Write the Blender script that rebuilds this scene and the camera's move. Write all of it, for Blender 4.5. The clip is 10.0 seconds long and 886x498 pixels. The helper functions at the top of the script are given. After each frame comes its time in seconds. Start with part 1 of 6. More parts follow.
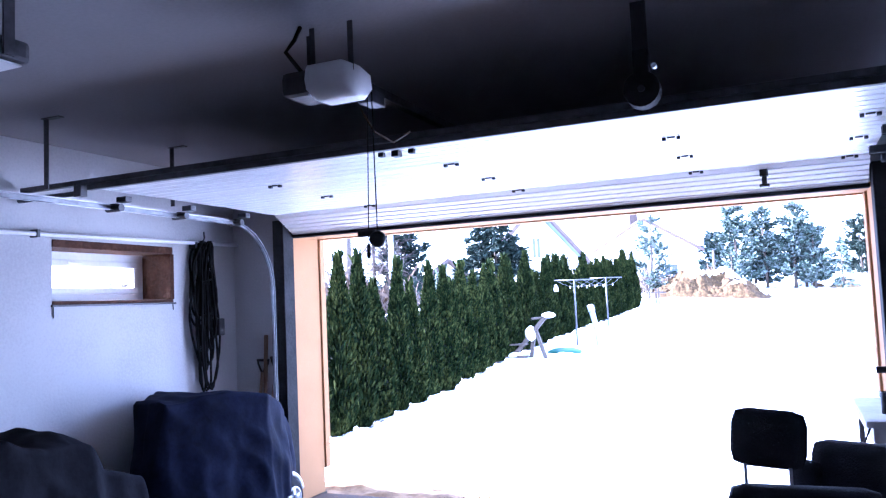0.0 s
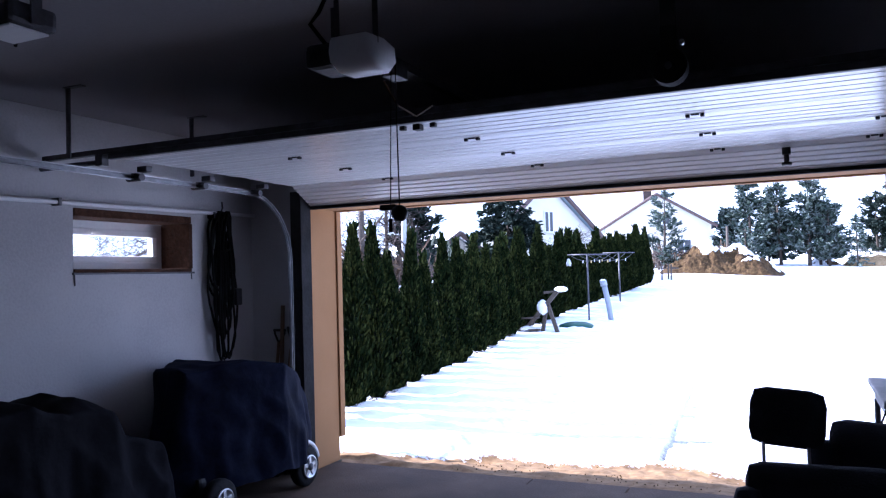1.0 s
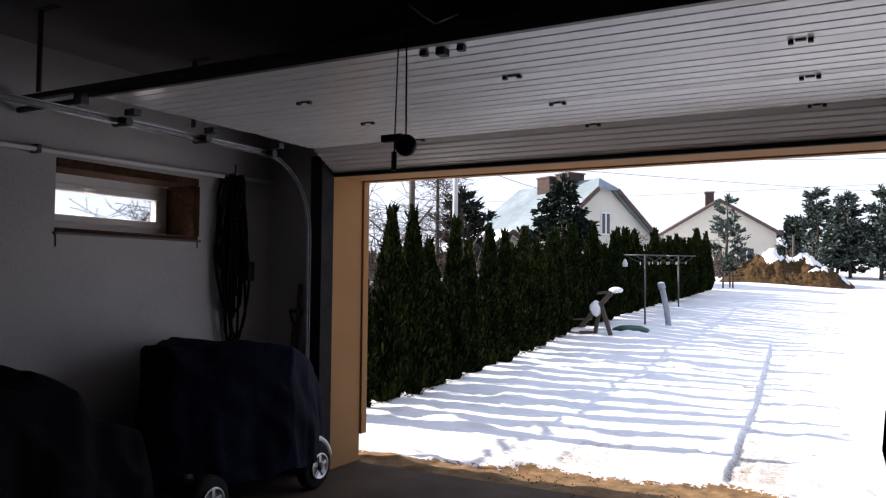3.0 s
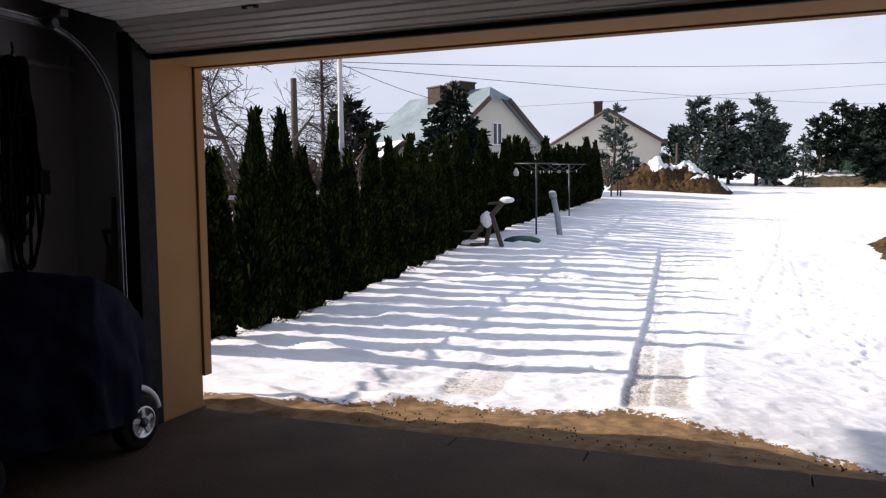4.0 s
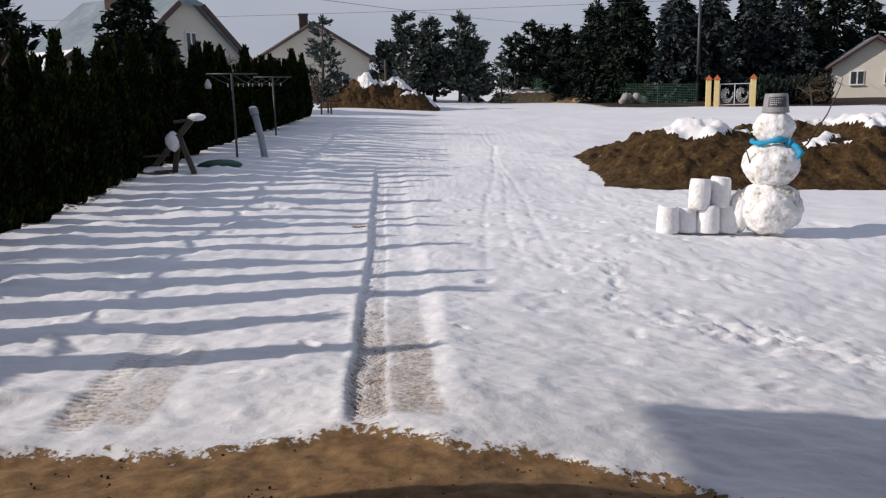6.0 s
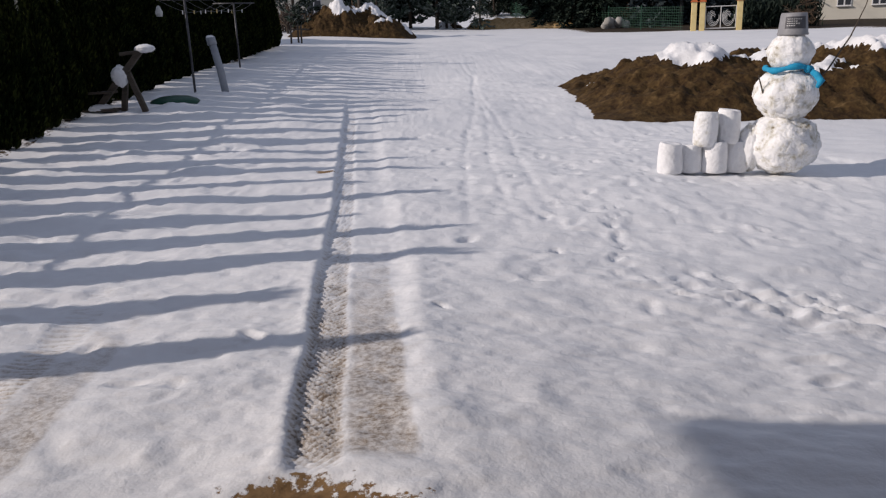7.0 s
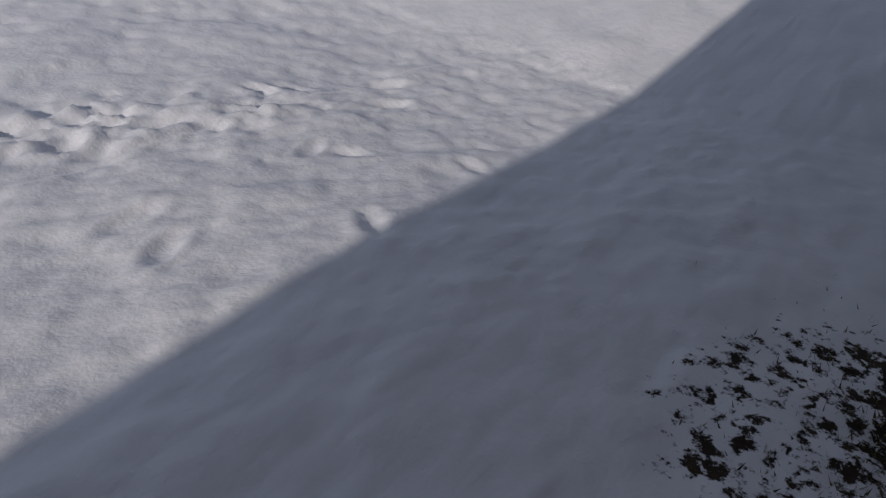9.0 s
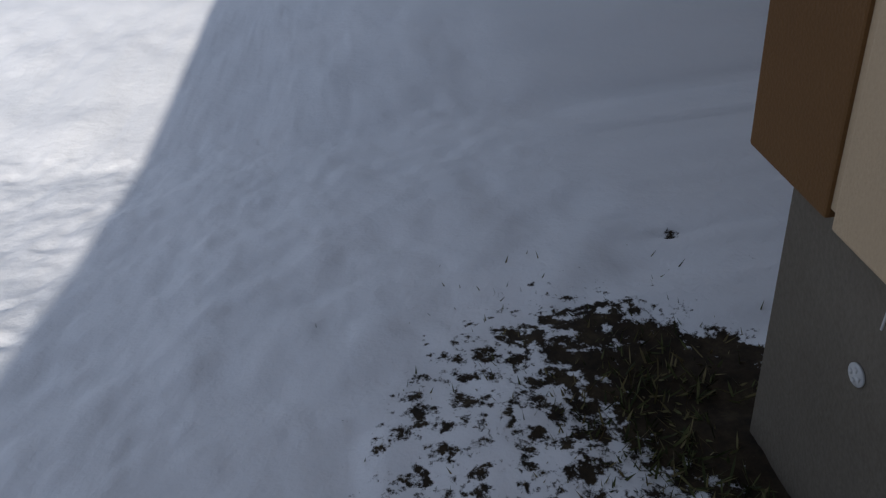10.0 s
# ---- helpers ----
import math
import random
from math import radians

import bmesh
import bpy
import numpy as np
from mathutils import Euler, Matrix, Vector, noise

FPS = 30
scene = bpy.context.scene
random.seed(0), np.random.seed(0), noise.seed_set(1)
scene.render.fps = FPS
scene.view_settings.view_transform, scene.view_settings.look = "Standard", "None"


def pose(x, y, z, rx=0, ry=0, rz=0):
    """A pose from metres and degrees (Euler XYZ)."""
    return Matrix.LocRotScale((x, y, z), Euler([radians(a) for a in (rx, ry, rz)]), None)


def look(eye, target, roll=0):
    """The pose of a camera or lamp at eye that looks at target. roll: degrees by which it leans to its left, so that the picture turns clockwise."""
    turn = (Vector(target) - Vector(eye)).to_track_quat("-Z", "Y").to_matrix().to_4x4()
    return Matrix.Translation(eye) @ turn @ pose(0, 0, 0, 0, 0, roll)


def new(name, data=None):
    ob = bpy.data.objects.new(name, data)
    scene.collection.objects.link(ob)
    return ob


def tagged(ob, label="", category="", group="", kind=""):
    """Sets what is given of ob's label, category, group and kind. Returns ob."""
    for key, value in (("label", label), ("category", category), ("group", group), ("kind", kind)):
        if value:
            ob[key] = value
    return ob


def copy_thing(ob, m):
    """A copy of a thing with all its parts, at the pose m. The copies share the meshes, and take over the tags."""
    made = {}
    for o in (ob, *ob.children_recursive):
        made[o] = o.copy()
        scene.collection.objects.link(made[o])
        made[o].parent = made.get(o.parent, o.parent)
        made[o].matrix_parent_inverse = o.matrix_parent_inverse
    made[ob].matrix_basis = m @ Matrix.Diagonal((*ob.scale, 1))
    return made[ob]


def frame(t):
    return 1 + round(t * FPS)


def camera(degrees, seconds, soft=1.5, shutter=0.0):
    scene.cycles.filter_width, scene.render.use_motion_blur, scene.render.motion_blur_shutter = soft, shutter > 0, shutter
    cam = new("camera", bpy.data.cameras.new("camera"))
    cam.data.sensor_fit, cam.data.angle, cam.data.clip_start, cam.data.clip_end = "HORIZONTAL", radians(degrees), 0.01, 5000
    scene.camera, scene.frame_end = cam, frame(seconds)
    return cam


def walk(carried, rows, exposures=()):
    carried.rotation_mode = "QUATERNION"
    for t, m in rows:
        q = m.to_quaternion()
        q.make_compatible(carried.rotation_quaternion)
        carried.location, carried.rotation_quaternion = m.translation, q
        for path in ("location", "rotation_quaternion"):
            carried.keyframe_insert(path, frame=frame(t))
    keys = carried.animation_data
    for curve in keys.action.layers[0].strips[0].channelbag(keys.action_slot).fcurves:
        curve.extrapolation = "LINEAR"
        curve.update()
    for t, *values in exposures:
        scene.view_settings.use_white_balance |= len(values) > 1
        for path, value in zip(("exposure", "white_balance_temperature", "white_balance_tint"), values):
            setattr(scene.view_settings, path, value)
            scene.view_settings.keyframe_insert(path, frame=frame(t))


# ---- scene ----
cam = camera(59.6, 10.0, soft=1.25)
PATH = [
    (0, (0.761, 0.483, 1.58), (-0.036, 2.312, 1.721), -2.5),
    (0.5, (0.702, 0.557, 1.588), (-0.078, 2.397, 1.68), -2.1),
    (1, (0.726, 0.459, 1.593), (-0.102, 2.278, 1.663), -1.6),
    (1.5, (0.733, 0.399, 1.581), (-0.083, 2.224, 1.66), -0.3),
    (2, (0.714, 0.422, 1.574), (-0.142, 2.226, 1.688), 0.4),
    (2.2, (0.701, 0.496, 1.56), (-0.273, 2.238, 1.69), 1.3),
    (3.3, (0.43, 1.538, 1.407), (-0.49, 3.314, 1.395), -0.5),
    (3.5, (0.398, 1.711, 1.402), (-0.412, 3.536, 1.28), -0.8),
    (4, (0.261, 2.211, 1.386), (-0.446, 4.076, 1.239), -0.7),
    (4.3, (0.162, 2.518, 1.332), (-0.409, 4.426, 1.145), 3.8),
    (4.5, (0.108, 2.728, 1.327), (-0.336, 4.667, 1.126), 3.2),
    (4.8, (0.057, 3.033, 1.325), (-0.253, 4.993, 1.08), -0.0),
    (5, (0.048, 3.274, 1.298), (-0.219, 5.247, 1.104), 0.1),
    (5.2, (0.032, 3.475, 1.333), (-0.171, 5.442, 1.032), -1.1),
    (5.5, (0.008, 3.807, 1.286), (-0.098, 5.769, 0.917), -1.8),
    (5.7, (-0.007, 3.995, 1.284), (-0.048, 5.962, 0.924), -1.8),
    (6.8, (0.026, 5.127, 1.253), (0.059, 7.077, 0.814), -1.3),
    (7, (0.041, 5.323, 1.26), (0.086, 7.249, 0.723), -2.1),
    (7.5, (0.091, 5.839, 1.238), (0.082, 7.719, 0.556), -0.6),
    (7.8, (0.19, 6.102, 1.218), (0.307, 7.943, 0.442), -0.2),
    (8, (0.234, 6.222, 1.195), (0.556, 8.052, 0.456), 0.9),
    (8.2, (0.269, 6.361, 1.182), (0.906, 8.02, 0.263), 2.1),
    (8.5, (0.475, 6.519, 1.08), (1.422, 7.994, 0.116), -1.0),
    (8.8, (0.688, 6.706, 1.024), (1.926, 7.902, 0.004), -2.7),
    (9, (0.8, 6.763, 0.974), (2.147, 7.715, -0.157), -0.2),
    (9.2, (0.879, 6.879, 0.958), (2.337, 7.578, -0.211), 0.1),
    (9.5, (1.018, 6.98, 0.939), (2.614, 7.315, -0.218), -0.1),
    (10, (1.243, 6.973, 0.889), (2.892, 6.903, -0.24), -6.9),
]
EXPOSURES = [
    (0.0, 4.2, 4500, 25), (0.3, 3.35, 4550, 24), (0.6, 2.7, 4550, 23), (1.0, 2.2, 4850, 22), (1.5, 1.68, 5300, 20), (2.2, 1.25, 5800, 18),
    (3.3, 0.8, 6350, 15), (4.0, 0.36, 6350, 16), (4.5, 0.14, 6300, 16), (5.0, -0.13, 6300, 16), (5.5, -0.34, 6250, 15), (7.0, -0.76, 6250, 16), (8.0, -1.12, 6130, 13),
    (8.6, -1.22, 5980, 16), (9.0, -1.2, 6020, 15), (9.5, -0.87, 6000, 12), (10.0, -0.33, 5930, 10),
]
walk(cam, [(t, look(eye, target, roll)) for t, eye, target, roll in PATH], EXPOSURES)

# ---------------------------------------------------------------- daylight
SUN_EL = 26.0
SUN_TO = Vector((0.990 * math.cos(radians(SUN_EL)), 0.140 * math.cos(radians(SUN_EL)), -math.sin(radians(SUN_EL))))
sun_data = bpy.data.lights.new("sun", "SUN")
sun_data.energy, sun_data.angle, sun_data.color = 5.4, radians(0.55), (1.0, 0.89, 0.75)
sun = new("sun", sun_data)
sun.matrix_world = look((0, 0, 30), Vector((0, 0, 30)) + SUN_TO)

world = bpy.data.worlds.new("sky")
scene.world = world
world.use_nodes = True
wn, wl = world.node_tree.nodes, world.node_tree.links
wn.clear()
w_out, w_bg, w_sky = wn.new("ShaderNodeOutputWorld"), wn.new("ShaderNodeBackground"), wn.new("ShaderNodeTexSky")
w_sky.sky_type, w_sky.sun_disc = "NISHITA", False
w_sky.sun_elevation, w_sky.sun_rotation = radians(SUN_EL), radians(262)
w_sky.air_density, w_sky.dust_density, w_sky.ozone_density = 1.0, 0.8, 2.5
w_mix, w_tc, w_noise, w_ramp = wn.new("ShaderNodeMix"), wn.new("ShaderNodeTexCoord"), wn.new("ShaderNodeTexNoise"), wn.new("ShaderNodeValToRGB")
w_mix.data_type = "RGBA"
w_noise.inputs["Scale"].default_value, w_noise.inputs["Detail"].default_value = 1.6, 4
w_ramp.color_ramp.elements[0].color, w_ramp.color_ramp.elements[1].color = (3.0, 3.22, 3.75, 1), (4.4, 4.6, 5.0, 1)
w_ramp.color_ramp.elements[0].position, w_ramp.color_ramp.elements[1].position = 0.34, 0.68
w_map = wn.new("ShaderNodeMapping")
w_map.inputs["Scale"].default_value = (1, 1, 3)
wl.new(w_tc.outputs["Generated"], w_map.inputs["Vector"])
wl.new(w_map.outputs["Vector"], w_noise.inputs["Vector"])
wl.new(w_noise.outputs["Fac"], w_ramp.inputs["Fac"])
w_sep, w_rng = wn.new("ShaderNodeSeparateXYZ"), wn.new("ShaderNodeMapRange")
wl.new(w_tc.outputs["Generated"], w_sep.inputs["Vector"])
wl.new(w_sep.outputs["Z"], w_rng.inputs["Value"])
w_rng.inputs["From Min"].default_value, w_rng.inputs["From Max"].default_value = 0.12, 0.6
w_rng.inputs["To Min"].default_value, w_rng.inputs["To Max"].default_value = 0.92, 0.62
wl.new(w_rng.outputs["Result"], w_mix.inputs["Factor"])
wl.new(w_sky.outputs["Color"], w_mix.inputs["A"])
wl.new(w_ramp.outputs["Color"], w_mix.inputs["B"])
wl.new(w_mix.outputs["Result"], w_bg.inputs["Color"])
w_bg.inputs["Strength"].default_value = 0.145
wl.new(w_bg.outputs["Background"], w_out.inputs["Surface"])


# ---------------------------------------------------------------- materials
def mat(name, colors, rough=0.7, scale=6.0, detail=5.0, bump=0.15, bump_scale=40.0, metal=0.0, fine=0.35, spec=0.25, stretch=(1, 1, 1), island=0.0, per_object=0.0, contrast=(0.3, 0.7)):
    """A surface with two scales of variation: broad patches between the colours and fine grain with relief."""
    m = bpy.data.materials.new(name)
    m.use_nodes = True
    n, l = m.node_tree.nodes, m.node_tree.links
    b = n["Principled BSDF"]
    b.inputs["Roughness"].default_value, b.inputs["Metallic"].default_value = rough, metal
    b.inputs["Specular IOR Level"].default_value = spec
    tc, mp = n.new("ShaderNodeTexCoord"), n.new("ShaderNodeMapping")
    mp.inputs["Scale"].default_value = stretch
    l.new(tc.outputs["Object"], mp.inputs["Vector"])
    broad, grain, ramp = n.new("ShaderNodeTexNoise"), n.new("ShaderNodeTexNoise"), n.new("ShaderNodeValToRGB")
    broad.inputs["Scale"].default_value, broad.inputs["Detail"].default_value = scale, detail
    grain.inputs["Scale"].default_value, grain.inputs["Detail"].default_value = bump_scale, 4
    l.new(mp.outputs["Vector"], broad.inputs["Vector"])
    l.new(mp.outputs["Vector"], grain.inputs["Vector"])
    mix = n.new("ShaderNodeMix")
    mix.inputs["Factor"].default_value = fine
    l.new(broad.outputs["Fac"], mix.inputs["A"])
    l.new(grain.outputs["Fac"], mix.inputs["B"])
    value = mix.outputs["Result"]
    for amount, node, socket in ((island, "ShaderNodeNewGeometry", "Random Per Island"), (per_object, "ShaderNodeObjectInfo", "Random")):
        if amount:
            src, ma = n.new(node), n.new("ShaderNodeMath")
            ma.operation = "MULTIPLY_ADD"
            ma.inputs[1].default_value = amount
            l.new(src.outputs[socket], ma.inputs[0])
            l.new(value, ma.inputs[2])
            sub = n.new("ShaderNodeMath")
            sub.operation = "SUBTRACT"
            sub.inputs[1].default_value = amount / 2
            l.new(ma.outputs[0], sub.inputs[0])
            value = sub.outputs[0]
    els = ramp.color_ramp.elements
    els[0].position, els[1].position = contrast
    els[0].color, els[1].color = (*colors[0], 1), (*colors[-1], 1)
    for k, c in enumerate(colors[1:-1]):
        e = els.new(contrast[0] + (contrast[1] - contrast[0]) * (k + 1) / (len(colors) - 1))
        e.color = (*c, 1)
    l.new(value, ramp.inputs["Fac"])
    l.new(ramp.outputs["Color"], b.inputs["Base Color"])
    if bump:
        bp = n.new("ShaderNodeBump")
        bp.inputs["Strength"].default_value, bp.inputs["Distance"].default_value = bump, 0.02
        l.new(grain.outputs["Fac"], bp.inputs["Height"])
        l.new(bp.outputs["Normal"], b.inputs["Normal"])
    return m


PLASTER = mat("wall_plaster", [(0.40, 0.39, 0.40), (0.49, 0.48, 0.485), (0.54, 0.53, 0.53)], 0.9, 1.3, bump=0.12, bump_scale=60)
# half as bright as the walls: the ceiling's dimness is put into its colour
CEIL = mat("shaded_ceiling_plaster", [(0.22, 0.21, 0.22), (0.27, 0.26, 0.27)], 0.95, 1.1, bump=0.1, bump_scale=50)
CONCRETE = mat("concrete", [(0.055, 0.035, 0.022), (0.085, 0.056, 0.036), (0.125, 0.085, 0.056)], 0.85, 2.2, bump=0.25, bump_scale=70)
PLINTH = mat("plinth_render", [(0.10, 0.085, 0.064), (0.155, 0.135, 0.106)], 0.9, 3.0, bump=0.3, bump_scale=90)
ORANGE = mat("ochre_render", [(0.33, 0.18, 0.075), (0.40, 0.22, 0.095)], 0.9, 2.0, bump=0.2, bump_scale=160)
BEIGE = mat("beige_render", [(0.40, 0.30, 0.19), (0.47, 0.36, 0.23)], 0.9, 2.0, bump=0.2, bump_scale=160)
BROWN = mat("brown_render", [(0.11, 0.055, 0.018), (0.15, 0.078, 0.027)], 0.9, 2.0, bump=0.2, bump_scale=160)
PANEL = mat("door_panel_white", [(0.80, 0.80, 0.82), (0.87, 0.87, 0.88)], 0.24, 3.0, bump=0.05, bump_scale=220, stretch=(0.15, 1, 1), spec=0.7)
RUBBER = mat("black_rubber", [(0.012, 0.012, 0.013), (0.03, 0.03, 0.032)], 0.8, 8, bump=0.2, spec=0.08)
GALV = mat("galvanised_steel", [(0.42, 0.43, 0.45), (0.62, 0.63, 0.65)], 0.38, 14, metal=0.9, bump=0.05)
GALV_DULL = mat("dulled_galvanised_steel", [(0.16, 0.165, 0.175), (0.28, 0.285, 0.30)], 0.45, 14, metal=0.9, bump=0.05)
STEEL = mat("dark_steel", [(0.05, 0.05, 0.055), (0.11, 0.11, 0.12)], 0.5, 9, metal=0.5, bump=0.08)
BLACK = mat("black_plastic", [(0.012, 0.012, 0.014), (0.028, 0.028, 0.03)], 0.5, 9, bump=0.08)
WHITEP = mat("white_plastic", [(0.70, 0.70, 0.71), (0.80, 0.80, 0.80)], 0.35, 5, bump=0.03)
FOAM = mat("raw_brick_reveal", [(0.03, 0.014, 0.009), (0.06, 0.026, 0.015), (0.11, 0.055, 0.03)], 0.95, 9, bump=0.6, bump_scale=40)
TARP = mat("tarpaulin", [(0.003, 0.0036, 0.008), (0.006, 0.0075, 0.018), (0.011, 0.013, 0.028)], 0.75, 5, bump=0.12, bump_scale=30, spec=0.03)
TARPB = mat("black_tarpaulin", [(0.006, 0.006, 0.008), (0.014, 0.014, 0.018)], 0.75, 5, bump=0.12, bump_scale=30, spec=0.02)
CLOTH = mat("seat_fabric", [(0.012, 0.014, 0.022), (0.03, 0.034, 0.05)], 0.9, 6, bump=0.3, bump_scale=160)
CABLE = mat("cable_sheath", [(0.006, 0.006, 0.006), (0.014, 0.014, 0.014)], 0.75, 20, bump=0.05, spec=0.06)
ASH = mat("handle_wood", [(0.10, 0.06, 0.035), (0.20, 0.13, 0.08)], 0.7, 6, bump=0.2, stretch=(4, 4, 0.4))
PACKED = mat("packed_snow", [(0.70, 0.70, 0.71), (0.82, 0.82, 0.83), (0.86, 0.86, 0.87)], 0.8, 5, bump=0.6, bump_scale=22, spec=0.2)
DIRTY_SNOW = mat("soiled_snow", [(0.16, 0.12, 0.05), (0.62, 0.60, 0.54), (0.84, 0.84, 0.84), (0.86, 0.86, 0.87)], 0.85, 7, bump=0.7, bump_scale=24, spec=0.2, contrast=(0.3, 0.62))
BUCKET = mat("grey_bucket", [(0.20, 0.20, 0.21), (0.30, 0.30, 0.31)], 0.5, 8, bump=0.05)
SCARF = mat("turquoise_cloth", [(0.01, 0.22, 0.42), (0.03, 0.36, 0.58)], 0.8, 20, bump=0.3, bump_scale=120)
BARK = mat("bark", [(0.05, 0.04, 0.03), (0.12, 0.095, 0.075)], 0.95, 12, bump=0.6, stretch=(3, 3, 0.6))
TWIG = mat("twig", [(0.045, 0.035, 0.03), (0.09, 0.07, 0.06)], 0.9, 8, bump=0)
THUJA = mat("thuja_leaf", [(0.002, 0.005, 0.0015), (0.008, 0.014, 0.004), (0.036, 0.043, 0.011)], 0.9, 3, bump=0, island=0.35, fine=0.2, spec=0.03)
THUJA_SHADE = mat("thuja_inner_shade", [(0.004, 0.007, 0.003), (0.008, 0.013, 0.005)], 0.9, 8, bump=0.3)
SPRUCE = mat("spruce_needle", [(0.006, 0.012, 0.009), (0.015, 0.026, 0.018), (0.032, 0.044, 0.033)], 0.75, 2, bump=0, island=0.6, fine=0.2, spec=0.15)
BLUESPRUCE = mat("blue_spruce_needle", [(0.014, 0.022, 0.024), (0.032, 0.044, 0.048), (0.065, 0.08, 0.086)], 0.75, 2, bump=0, island=0.6, fine=0.2, spec=0.15)
PINE = mat("pine_needle", [(0.022, 0.036, 0.026), (0.055, 0.078, 0.058), (0.13, 0.155, 0.145)], 0.75, 2, bump=0, island=0.8, fine=0.2, spec=0.15)
BUSH = mat("dry_shrub", [(0.05, 0.035, 0.025), (0.12, 0.08, 0.05)], 0.9, 3, bump=0, island=0.6)
SOIL = mat("clay_soil", [(0.014, 0.008, 0.004), (0.040, 0.023, 0.010), (0.075, 0.046, 0.018), (0.14, 0.088, 0.038)], 0.95, 4, bump=1.0, bump_scale=14, fine=0.5, detail=9, spec=0.15)
SANDY = mat("sandy_earth", [(0.20, 0.13, 0.06), (0.34, 0.23, 0.11), (0.48, 0.35, 0.19)], 0.95, 3, bump=0.8, bump_scale=12, fine=0.4, detail=8, spec=0.15)
WOOD_OLD = mat("weathered_wood", [(0.05, 0.04, 0.032), (0.11, 0.09, 0.072)], 0.85, 8, bump=0.4, stretch=(1, 1, 5))
PIPEG = mat("grey_plastic_pipe", [(0.24, 0.26, 0.29), (0.34, 0.36, 0.39)], 0.5, 8, bump=0.05)
GREENP = mat("green_plastic", [(0.01, 0.05, 0.035), (0.02, 0.085, 0.055)], 0.45, 6, bump=0.1)
HOUSE_W = mat("house_render", [(0.60, 0.57, 0.49), (0.70, 0.67, 0.58)], 0.9, 0.6, bump=0.1)
HOUSE_R = mat("snowy_metal_roof", [(0.13, 0.17, 0.19), (0.20, 0.25, 0.275), (0.31, 0.36, 0.385)], 0.55, 0.35, bump=0.2, bump_scale=3)
ROOF_D = mat("roof_edge_dark", [(0.07, 0.05, 0.045), (0.13, 0.09, 0.08)], 0.7, 3)
BRICK = mat("chimney_brick", [(0.035, 0.026, 0.022), (0.075, 0.05, 0.042)], 0.9, 4, bump=0.4, bump_scale=12)
CONC_L = mat("pale_concrete", [(0.42, 0.42, 0.41), (0.58, 0.58, 0.57)], 0.85, 3, bump=0.3, bump_scale=25)
CREAM = mat("cream_paint", [(0.58, 0.46, 0.20), (0.70, 0.57, 0.29)], 0.8, 4, bump=0.2)
TILE_O = mat("orange_cap", [(0.38, 0.09, 0.03), (0.52, 0.15, 0.05)], 0.7, 6, bump=0.2)
WIRE = mat("wire", [(0.06, 0.06, 0.065), (0.10, 0.10, 0.11)], 0.6, 3, bump=0)
FENCE_G = mat("green_fence", [(0.02, 0.06, 0.04), (0.04, 0.10, 0.065)], 0.6, 3, bump=0)
STONE = mat("grey_rock", [(0.24, 0.23, 0.21), (0.42, 0.41, 0.38)], 0.9, 2, bump=0.7, bump_scale=8)
GRASS = mat("grass_blade", [(0.03, 0.035, 0.012), (0.08, 0.085, 0.03), (0.16, 0.13, 0.06)], 0.9, 6, bump=0, island=0.6)
PAPER = mat("table_board", [(0.45, 0.43, 0.42), (0.66, 0.64, 0.63)], 0.7, 6, bump=0.1)


def glass_mat():
    m = bpy.data.materials.new("window_glass")
    m.use_nodes = True
    b = m.node_tree.nodes["Principled BSDF"]
    b.inputs["Transmission Weight"].default_value, b.inputs["Roughness"].default_value, b.inputs["IOR"].default_value = 1.0, 0.03, 1.45
    b.inputs["Base Color"].default_value = (0.95, 0.97, 0.97, 1)
    return m


GLASS = glass_mat()
DARKGLASS = mat("dark_pane", [(0.02, 0.022, 0.026), (0.04, 0.044, 0.05)], 0.12, 2, bump=0, spec=0.6)


